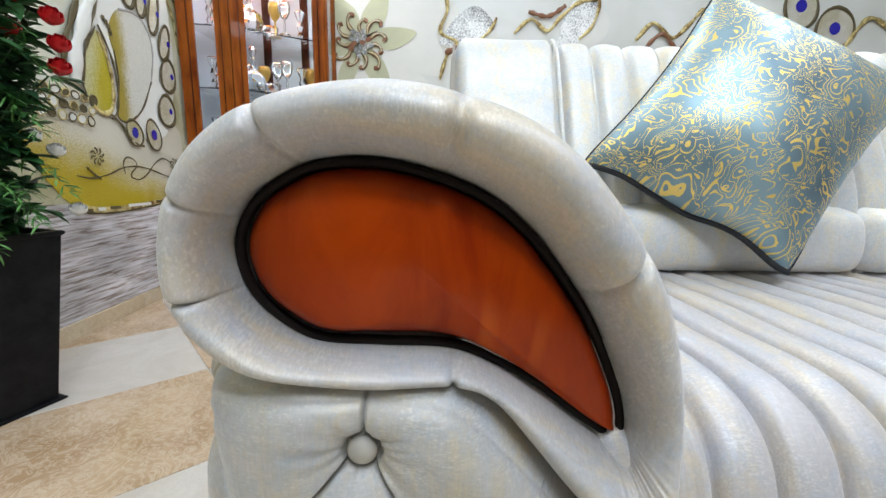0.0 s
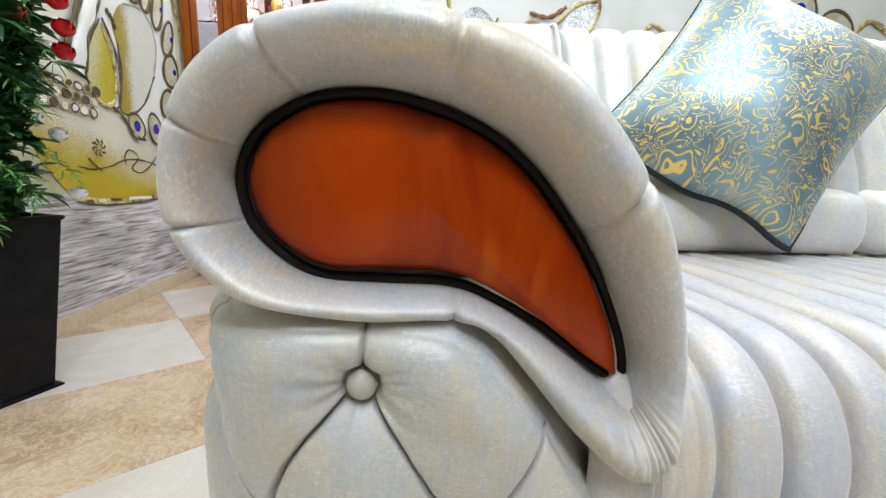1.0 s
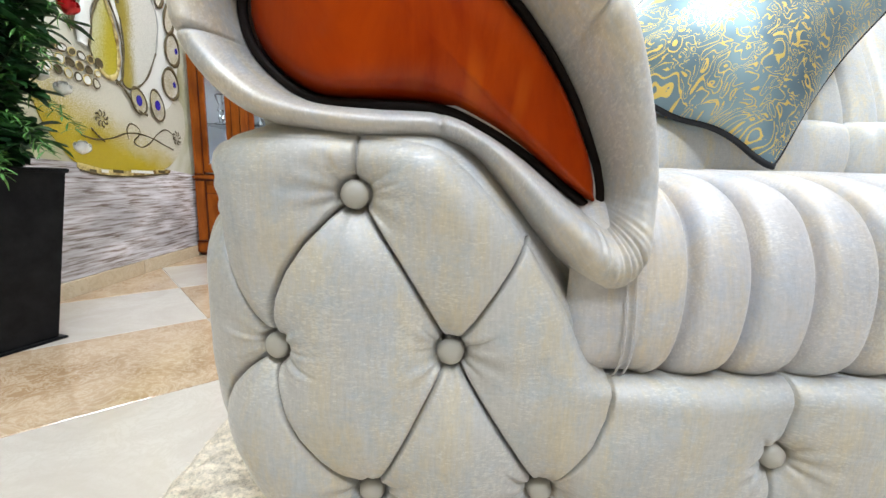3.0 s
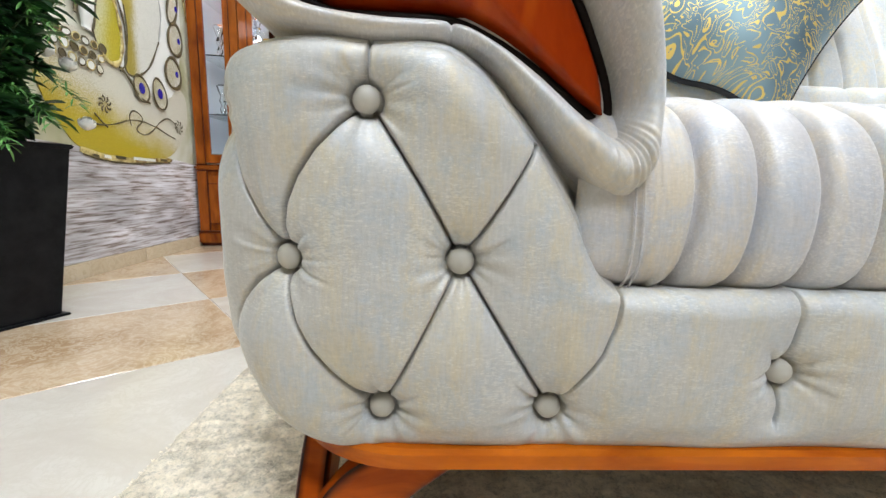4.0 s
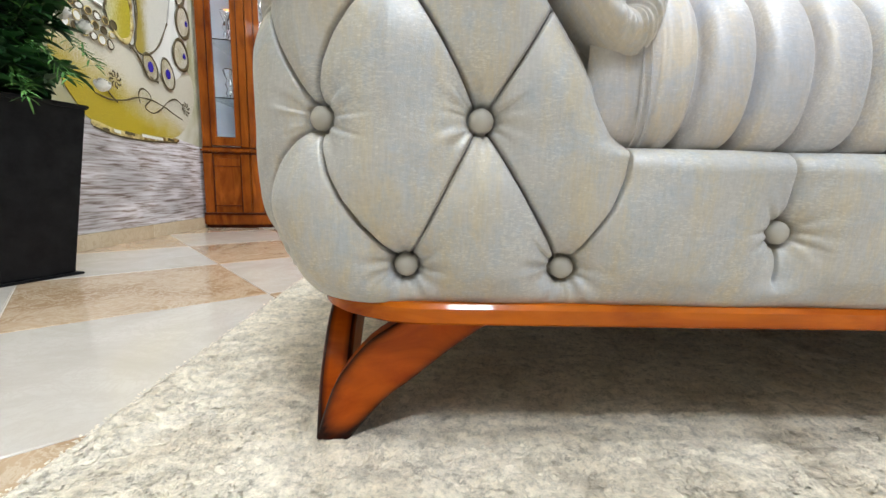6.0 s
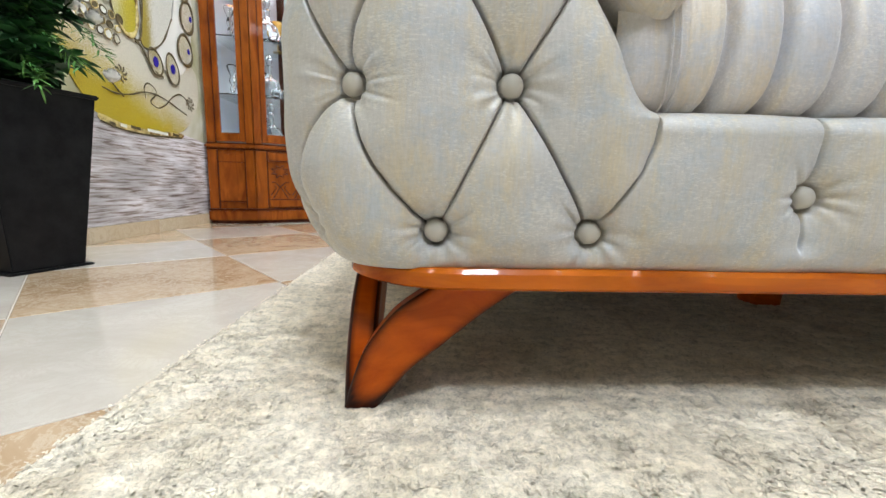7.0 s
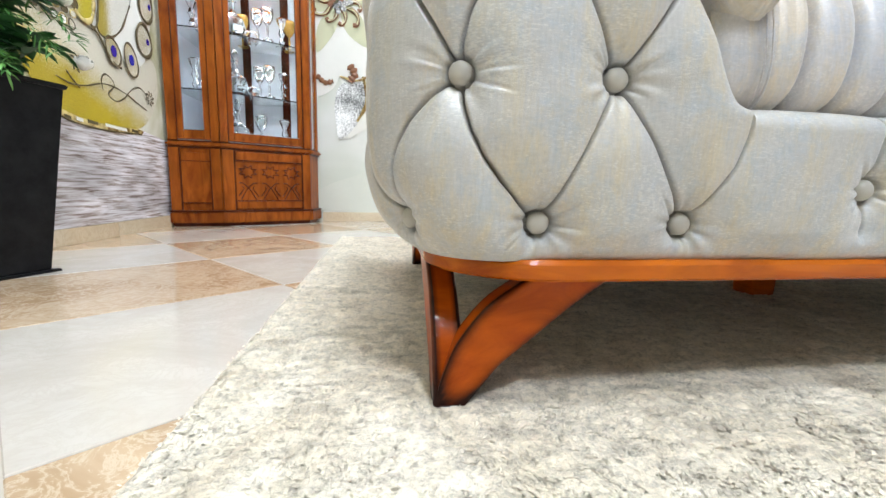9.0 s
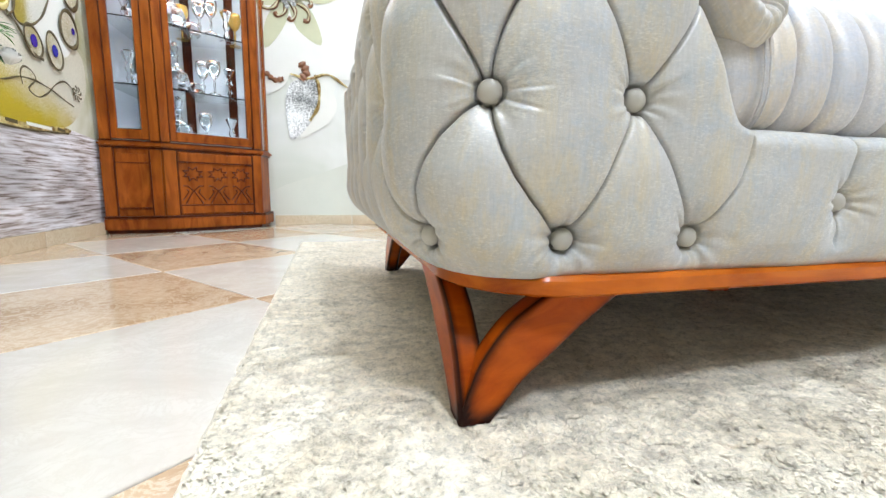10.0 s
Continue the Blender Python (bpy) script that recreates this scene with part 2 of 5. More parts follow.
GLASS = bpy.data.materials.new("clear_glass")
GLASS.use_nodes = True
_g = GLASS.node_tree.nodes["Principled BSDF"]
_g.inputs["Base Color"].default_value = (0.95, 0.98, 0.98, 1)
_g.inputs["Roughness"].default_value = 0.02
_g.inputs["Transmission Weight"].default_value = 1.0
_g.inputs["IOR"].default_value = 1.45
PANE = mat("cabinet_pane", (0.97, 0.99, 1.0), 0.02)
PANE.node_tree.nodes["Principled BSDF"].inputs["Transmission Weight"].default_value = 1.0
PANE.node_tree.nodes["Principled BSDF"].inputs["IOR"].default_value = 1.12
# mirror whose bright reflection of the room is put in as pale colour
MIRROR = mat("silvered_panel", (0.88, 0.91, 0.96), 0.25, 0.25)
AMBER_GLASS = mat("amber_glass", (0.75, 0.45, 0.10), 0.1, 0.2)
STEEL = mat("chrome", (0.7, 0.7, 0.7), 0.15, 1.0)


def leaf_material(name, a, b):
    m = mat(name, a, 0.42)
    k = Nodes(m)
    g = k.add("ShaderNodeNewGeometry")
    k.colour(k.ramp(g.outputs["Random Per Island"], [(0.0, a), (1.0, b)]))
    return m


LEAF = leaf_material("artificial_leaf", (0.010, 0.045, 0.016), (0.035, 0.13, 0.035))
LEAF_LIGHT = leaf_material("artificial_sprig", (0.05, 0.19, 0.04), (0.16, 0.36, 0.09))
RED_PETAL = mat("red_petal", (0.55, 0.006, 0.010), 0.45)
WHITE_PETAL = mat("white_petal", (0.80, 0.78, 0.74), 0.5)
STEM = mat("plant_stem", (0.05, 0.09, 0.03), 0.6)


def pillow_material():
    """Satin that goes from slate blue to near black with its fold, under gold foil roses."""
    m = mat("foil_satin", (0.25, 0.36, 0.42), 0.35, 0.0, 0, 0.1)
    k = Nodes(m)
    v = k.coords((1, 1, 1), which="UV")
    warp = k.noise(v, 5.0, 1.5, 0.5)
    wv = k.add("ShaderNodeVectorMath", operation="ADD")
    sc = k.add("ShaderNodeVectorMath", operation="SCALE")
    k.link(warp.outputs["Color"], sc.inputs[0])
    sc.inputs["Scale"].default_value = 0.30
    k.link(v, wv.inputs[0])
    k.link(sc.outputs[0], wv.inputs[1])
    cells = k.voronoi(wv.outputs[0], 3.9)
    wob = k.noise(v, 9, 1, 0.5)
    fine = k.noise(wv.outputs[0], 15, 0.8, 0.4, 0.7)
    turns = k.maths("ADD", k.maths("MULTIPLY", cells.outputs["Distance"], 62.0), k.maths("MULTIPLY", wob.outputs[0], 34.0))
    ringline = k.maths("GREATER_THAN", k.maths("SINE", turns), 0.66)
    contour = k.maths("GREATER_THAN", k.maths("SINE", k.maths("MULTIPLY", fine.outputs[0], 48.0)), 0.72)
    near = k.maths("LESS_THAN", cells.outputs["Distance"], 0.30)
    far = k.maths("SUBTRACT", 1.0, near)
    lines = k.maths("MAXIMUM", k.maths("MULTIPLY", ringline, near), k.maths("MULTIPLY", contour, far))
    broken = k.noise(v, 11, 3, 0.6)
    foil = k.maths("MULTIPLY", lines, k.maths("GREATER_THAN", broken.outputs[0], 0.40))
    tone = k.noise(v, 2.2, 3, 0.5)
    satin = k.ramp(tone.outputs[0], [(0.36, (0.15, 0.22, 0.27)), (0.5, (0.25, 0.36, 0.42)), (0.66, (0.36, 0.49, 0.54))])
    k.colour(k.mix(foil, satin, (0.90, 0.68, 0.20)))
    # woven satin throws light back like metal, the foil more so
    k.link(k.ramp(foil, [(0.0, G3(0.78)), (1.0, G3(0.75))]), k.b.inputs["Metallic"])
    r = k.ramp(foil, [(0.0, G3(0.52)), (1.0, G3(0.46))])
    k.rough(r)
    k.bump(foil, 0.25, 0.0006)
    return m


FOIL = pillow_material()
PIPING_BLACK = mat("black_piping", (0.012, 0.012, 0.016), 0.7)


# ---- mesh helpers ----
def mesh_object(name, verts, faces, material, parent=None, label="", smooth=True):
    me = bpy.data.meshes.new(name)
    me.from_pydata([tuple(map(float, v)) for v in verts], [], [tuple(map(int, f)) for f in faces])
    mats = material if isinstance(material, (list, tuple)) else [material]
    for mm in mats:
        me.materials.append(mm)
    if smooth:
        me.shade_smooth()
    me.update()
    ob = new(name, me)
    if parent is not None:
        ob.parent = parent
    if label:
        ob["label"] = label
    return ob


def part(name, bm, material, parent=None, label="", smooth=False):
    me = bpy.data.meshes.new(name)
    bmesh.ops.recalc_face_normals(bm, faces=bm.faces)
    bm.to_mesh(me)
    bm.free()
    for mm in material if isinstance(material, (list, tuple)) else [material]:
        me.materials.append(mm)
    if smooth:
        me.shade_smooth()
    ob = new(name, me)
    if parent is not None:
        ob.parent = parent
    if label:
        ob["label"] = label
    return ob


def thing(name, place, label, category, group="", kind=""):
    ob = new(name)
    ob.empty_display_size = 0.05
    ob.location = place
    return tagged(ob, label, category, group, kind)


def grid_faces(nu, nv, wrap_u=False, wrap_v=False):
    f = []
    for i in range(nu if wrap_u else nu - 1):
        for j in range(nv if wrap_v else nv - 1):
            a, b = i, (i + 1) % nu
            c, d = j, (j + 1) % nv
            f.append((a * nv + c, b * nv + c, b * nv + d, a * nv + d))
    return f


def box(size, at=(0, 0, 0), bevel=0.0, turn=None, segments=2):
    bm = bmesh.new()
    bmesh.ops.create_cube(bm, size=1)
    bmesh.ops.scale(bm, verts=bm.verts, vec=size)
    if bevel:
        bmesh.ops.bevel(bm, geom=bm.edges[:], offset=bevel, segments=segments, affect="EDGES", profile=0.7)
    if turn is not None:
        bmesh.ops.transform(bm, matrix=turn, verts=bm.verts)
    bmesh.ops.translate(bm, verts=bm.verts, vec=at)
    return bm


def closed_curve(pts, n):
    """Catmull-Rom through closed control points, n samples evenly by length."""
    p = np.array(pts, float)
    k = len(p)
    out = []
    for i in range(k):
        p0, p1, p2, p3 = p[i - 1], p[i], p[(i + 1) % k], p[(i + 2) % k]
        for t in np.linspace(0, 1, 40, endpoint=False):
            out.append(0.5 * (2 * p1 + (p2 - p0) * t + (2 * p0 - 5 * p1 + 4 * p2 - p3) * t * t + (3 * p1 - p0 - 3 * p2 + p3) * t ** 3))
    q = np.array(out)
    d = np.r_[0, np.cumsum(np.linalg.norm(np.roll(q, -1, 0) - q, axis=1))]
    q = np.vstack([q, q[:1]])
    s = np.linspace(0, d[-1], n, endpoint=False)
    return np.stack([np.interp(s, d, q[:, i]) for i in range(q.shape[1])], 1)


def open_curve(pts, n):
    p = np.array(pts, float)
    p = np.vstack([2 * p[0] - p[1], p, 2 * p[-1] - p[-2]])
    out = []
    for i in range(1, len(p) - 2):
        p0, p1, p2, p3 = p[i - 1], p[i], p[i + 1], p[i + 2]
        for t in np.linspace(0, 1, 30, endpoint=False):
            out.append(0.5 * (2 * p1 + (p2 - p0) * t + (2 * p0 - 5 * p1 + 4 * p2 - p3) * t * t + (3 * p1 - p0 - 3 * p2 + p3) * t ** 3))
    out.append(p[-2])
    q = np.array(out)
    d = np.r_[0, np.cumsum(np.linalg.norm(np.diff(q, axis=0), axis=1))]
    s = np.linspace(0, d[-1], n)
    return np.stack([np.interp(s, d, q[:, i]) for i in range(q.shape[1])], 1)


def tube(path, radius, sides=8, closed=False):
    """Vertices and faces of a round cord along a path of 3D points. radius: a number or one for each point."""
    p = np.array(path, float)
    n = len(p)
    r = np.full(n, radius) if np.isscalar(radius) else np.array(radius)
    tan = (np.roll(p, -1, 0) - np.roll(p, 1, 0)) if closed else np.gradient(p, axis=0)
    tan /= np.linalg.norm(tan, axis=1)[:, None] + 1e-9
    up = np.array((0.0, 0.0, 1.0))
    if abs(tan[0] @ up) > 0.9:
        up = np.array((0.0, 1.0, 0.0))
    verts = []
    a = up - tan[0] * (up @ tan[0])
    for i in range(n):
        a = a - tan[i] * (a @ tan[i])
        a /= np.linalg.norm(a) + 1e-9
        b = np.cross(tan[i], a)
        for t in range(sides):
            w = 2 * math.pi * t / sides
            verts.append(p[i] + r[i] * (math.cos(w) * a + math.sin(w) * b))
    faces = grid_faces(n, sides, closed, True)
    if not closed:
        faces += [tuple(range(sides))[::-1], tuple(range((n - 1) * sides, n * sides))]
    return np.array(verts), faces


def lathe(profile, sides=20):
    """A turned form round z from (radius, height) pairs."""
    v = []
    for r, z in profile:
        for t in range(sides):
            w = 2 * math.pi * t / sides
            v.append((r * math.cos(w), r * math.sin(w), z))
    return np.array(v), grid_faces(len(profile), sides, False, True)


def merge(items):
    verts, faces, o = [], [], 0
    for v, f in items:
        verts.append(np.array(v, float))
        faces += [tuple(i + o for i in q) for q in f]
        o += len(v)
    return np.vstack(verts), faces


def sm(a, b, x):
    t = np.clip((x - a) / (b - a), 0, 1)
    return t * t * (3 - 2 * t)


# ---- room ----
LEFT, BACK, RIGHT, FRONT = -1.28, 2.72, 3.6, -3.4


def wall(name, size, at, material, label):
    return tagged(part(name, box(size, at), material), label, "wall", kind="structure")


wall("wall_left", (0.12, BACK - FRONT + 0.24, CEIL), (LEFT - 0.06, (BACK + FRONT) / 2, CEIL / 2), PAPER_LEFT, "showroom wall papered with a printed mural")
wall("wall_back", (RIGHT - LEFT, 0.12, CEIL), ((RIGHT + LEFT) / 2, BACK + 0.06, CEIL / 2), PAPER_BACK, "showroom wall papered in pale ivory flowers")
# two unseen walls added, kept dark to hold down bounce and reflections
wall("wall_right", (0.12, BACK - FRONT + 0.24, CEIL), (RIGHT + 0.06, (BACK + FRONT) / 2, CEIL / 2), WALL, "plain dark grey wall added out of view to close the room")
wall("wall_front", (RIGHT - LEFT, 0.12, CEIL), ((RIGHT + LEFT) / 2, FRONT - 0.06, CEIL / 2), WALL, "plain dark grey wall added out of view to close the room")
tagged(part("ceiling", box((RIGHT - LEFT + 0.24, BACK - FRONT + 0.24, 0.1), ((RIGHT + LEFT) / 2, (BACK + FRONT) / 2, CEIL + 0.05)), CEILING), "plain white showroom ceiling", "ceiling", kind="structure")


def ceiling_light(x, y, sx, sy, watts):
    lamp = thing("ceiling_light", (x, y, CEIL), "square white recessed LED ceiling panel, lit, added out of view", "ceiling light", "ceiling panels")
    part("frame", box((sx + 0.04, sy + 0.04, 0.012), (0, 0, -0.006), 0.003), CEILING, lamp)
    em = bpy.data.materials.get("led_panel")
    if em is None:
        em = mat("led_panel", (0.9, 0.9, 0.9), 0.5)
        b = em.node_tree.nodes["Principled BSDF"]
        b.inputs["Emission Color"].default_value = (0.92, 0.97, 1.0, 1)
        b.inputs["Emission Strength"].default_value = 9.0
    part("diffuser", box((sx, sy, 0.006), (0, 0, -0.016)), em, lamp)
    d = bpy.data.lights.new("panel_light", "AREA")
    d.shape, d.size, d.size_y, d.energy, d.color = "RECTANGLE", sx, sy, watts, (0.84, 0.925, 1.0)
    lo = new("panel_light", d)
    lo.location = (x, y, CEIL - 0.03)


for lx, ly, lw, ls in LAMPS:
    ceiling_light(lx, ly, ls, ls, lw)


def spotlights():
    """Rows of small recessed spots in the showroom ceiling."""
    first = None
    for ix in range(6):
        for iy in range(5):
            at = (-0.9 + 0.62 * ix, -2.6 + 0.75 * iy, CEIL)
            if any(abs(at[0] - a) < 0.42 and abs(at[1] - b) < 0.42 for a, b, c, e in LAMPS):
                continue
            if first is None:
                first = thing("ceiling_spotlight", at, "small round recessed spotlight with white ring, lit", "spotlight", "ceiling spots")
                v, f = lathe([(0.026, -0.001), (0.028, -0.008), (0.042, -0.006), (0.044, 0.0)], 20)
                mesh_object("ring", v, f, CEILING, first)
                v, f = lathe([(0.0, -0.004), (0.026, -0.004), (0.027, 0.0)], 20)
                mesh_object("lens", v, f, SPOT, first)
            else:
                copy_thing(first, pose(*at))


SPOT = mat("spot_lens", (0.9, 0.9, 0.9), 0.4)
SPOT.node_tree.nodes["Principled BSDF"].inputs["Emission Color"].default_value = (1, 1, 1, 1)
SPOT.node_tree.nodes["Principled BSDF"].inputs["Emission Strength"].default_value = 40
spotlights()

# floor slab and tiles laid on the diagonal
tagged(part("floor", box((RIGHT - LEFT + 0.24, BACK - FRONT + 0.24, 0.1), ((RIGHT + LEFT) / 2, (BACK + FRONT) / 2, -0.053)), GROUT), "floor of polished cream and brown marble tiles laid diagonally", "floor", kind="structure")
floor = bpy.data.objects["floor"]


def skirting():
    for name, a, b, turn in (("baseboard_left", (LEFT + 0.006, FRONT), (LEFT + 0.006, 2.24), 90), ("baseboard_back", (-0.58, BACK - 0.006), (RIGHT, BACK - 0.006), 0)):
        run = tagged(new(name), "beige marble skirting tiles along the wall", "baseboard", kind="structure")
        length = math.dist(a, b)
        n = max(1, round(length / 0.45))
        me = None
        for i in range(n):
            t = (i + 0.5) / n
            if me is None:
                tile = part("tile", box((length / n - 0.004, 0.012, 0.058), (0, 0, 0.029), 0.002), TILE_SKIRT, run)
                me = tile.data
            else:
                tile = new("tile", me)
                tile.parent = run
            tile.matrix_local = pose(a[0] + (b[0] - a[0]) * t, a[1] + (b[1] - a[1]) * t, 0.0, 0, 0, turn)


skirting()


# ---- rug ----
def rug():
    x0, x1, y0, y1 = -0.375, 2.6, -1.6, 1.72
    nx, ny = 420, 430
    xs = np.r_[np.linspace(x0, 0.9, 300), np.linspace(0.9, x1, nx - 299)[1:]]
    ys = np.r_[np.linspace(y0, -0.15, 70), np.linspace(-0.15, y1, ny - 69)[1:]]
    v = []
    for x in xs:
        for y in ys:
            e = min(x - x0, y - y0, y1 - y)
            edge = float(np.clip(e / 0.014, 0, 1)) ** 0.5
            h = 0.0028 * noise.noise((x * 70, y * 70, 0.3)) + 0.0025 * noise.noise((x * 160, y * 160, 2.0)) + 0.0025 * noise.noise((x * 22, y * 22, 7.0))
            wob = 0.004 * noise.noise((y * 30, x * 30, 4.0)) if e < 0.02 else 0
            v.append((x + wob, y + wob, max(0.0005, 0.014 * edge + h * edge)))
    ob = mesh_object("area_rug", v, grid_faces(len(xs), len(ys)), RUG)
    # upright tufts of pile over the part that lies open to view
    rs = np.random.RandomState(3)
    n = 200000
    bx = rs.uniform(x0 + 0.008, 1.0, n)
    by = -0.12 + (1.70 + 0.12) * rs.rand(n) ** 1.7
    ang, tilt = rs.uniform(0, 2 * math.pi, n), rs.normal(0, 0.9, (n, 2))
    h, w = rs.uniform(0.003, 0.0065, n), rs.uniform(0.0009, 0.0018, n)
    foot = np.c_[bx, by, 0.0120 + 0.0035 * rs.rand(n)]
    side = np.c_[np.cos(ang), np.sin(ang), np.zeros(n)] * w[:, None]
    lay = rs.uniform(0.0014, 0.0034, n)
    top = foot + np.c_[-np.sin(ang) * lay, np.cos(ang) * lay, 0.5 * h * rs.rand(n)]
    tv = np.stack([foot - side, foot + side, top + side * 0.6, top - side * 0.6], 1).reshape(-1, 3)
    me = bpy.data.meshes.new("nap")
    me.from_pydata(tv.tolist(), [], np.arange(4 * n).reshape(-1, 4).tolist())
    me.materials.append(PILE)
    pile = new("nap", me)
    pile.parent = ob
    tagged(pile, "loose cut wool pile", kind="stuff")
    return tagged(ob, "cream and taupe mottled wool rug with thick cut pile", "rug")


rug()


# ---- sofa ----
sofa = thing("sofa", (0.9, 0.7, 0.014), "silver-beige chenille sofa, button-tufted, with scrolled wood-inlaid arm", "sofa")
SX, SY, SZ = sofa.location


def sofa_part(name, verts, faces, material, parent=None, label="", smooth=True):
    """A part given in room coordinates, kept under the sofa."""
    v = np.array(verts, float) - np.array((SX, SY, SZ))
    return mesh_object(name, v, faces, material, parent or sofa, label, smooth)


Y0, CX, CY, R = 0.272, -0.085, 0.374, 0.102
ARC = R * math.pi / 2
SIDE0 = -CX + ARC
RIGHT_END = 2.05


def plan(u):
    """Place and outward direction on the upholstery's outline; u runs leftwards from x = 0 and round the corner."""
    u = np.asarray(u, float)
    th = np.clip((u + CX) / R, 0, math.pi / 2)
    x = np.where(u < -CX, -u, CX - R * np.sin(th))
    y = np.where(u < -CX, Y0, np.where(u < SIDE0, CY - R * np.cos(th), CY + (u - SIDE0)))
    return x, y, -np.sin(th), -np.cos(th), th / (math.pi / 2)


ROW1 = [0.063 + 0.134 * i for i in range(7)]
ROW2 = [-0.008 + 0.134 * i for i in range(8)]
ROW3 = [-0.085 + 0.138 * i for i in range(8)]
Z1, Z2, Z3 = 0.433, 0.316, 0.193
BASE_BUTTONS = [-0.273 - 0.22 * i for i in range(8)]
ZB = 0.228
folds = []
for uu in ROW1:
    folds.append((uu, Z1, uu - 0.003, 0.478))
    for w in ROW2:
        if abs(w - uu) < 0.09:
            folds.append((uu, Z1, w, Z2))
for w in ROW2:
    for q in ROW3:
        if abs(w - q) < 0.09:
            folds.append((w, Z2, q, Z3))
for q in ROW3:
    folds.append((q, Z3, q + 0.004, 0.178))
folds += [(-0.008, Z2, -0.040, 0.366), (-0.040, 0.366, -0.062, 0.404), (-0.085, Z3, -0.100, 0.217), (-0.100, 0.217, -0.118, 0.245), (-0.118, 0.245, -0.127, 0.270), (-0.127, 0.270, -0.131, 0.30)]
for q in BASE_BUTTONS:
    folds += [(q, ZB, q - 0.002, 0.31), (q, ZB, q + 0.001, 0.165)]
BUTTONS = [(a, Z1) for a in ROW1] + [(a, Z2) for a in ROW2] + [(a, Z3) for a in ROW3] + [(a, ZB) for a in BASE_BUTTONS]


def wrinkles():
    """Fine creases that run out from the buttons: place, direction, length, depth, bend."""
    rnd = random.Random(23)
    out = []
    for a, b in BUTTONS:
        if a > 0.5 or a < -0.8:
            continue
        start = rnd.uniform(0, 1)
        for k in range(10):
            ang = 2 * math.pi * (k + start + rnd.uniform(-0.3, 0.3)) / 10
            out.append((a, b, ang, rnd.uniform(0.020, 0.030) + (0.024 * rnd.random() if abs(math.cos(ang)) > 0.6 else 0.0), rnd.uniform(0.0008, 0.0026), rnd.uniform(-6, 6)))
    return out


WRINKLES = wrinkles()
# upper rim of the arm's front, where it goes in under the scroll: x, z
RIM = [(-0.9, 0.471), (-0.06, 0.471), (-0.012, 0.468), (0.012, 0.454), (0.033, 0.433), (0.058, 0.405), (0.076, 0.377), (0.091, 0.352), (0.101, 0.331), (0.113, 0.310), (0.123, 0.299), (0.131, 0.294)]
RIM = np.vstack([RIM[0], open_curve(RIM[1:], 40)])


def rim_distance(u, z):
    """How far a place on the cover lies inside the rim; negative beyond it."""
    near = np.full(u.shape, 9.0)
    x = -u
    for (p, q), (r, w) in zip(RIM, RIM[1:]):
        t = np.clip(((x - p) * (r - p) + (z - q) * (w - q)) / ((r - p) ** 2 + (w - q) ** 2), 0, 1)
        near = np.minimum(near, np.hypot(x - p - t * (r - p), z - q - t * (w - q)))
    return np.where(z < np.interp(x, RIM[:, 0], RIM[:, 1]), near, -near)


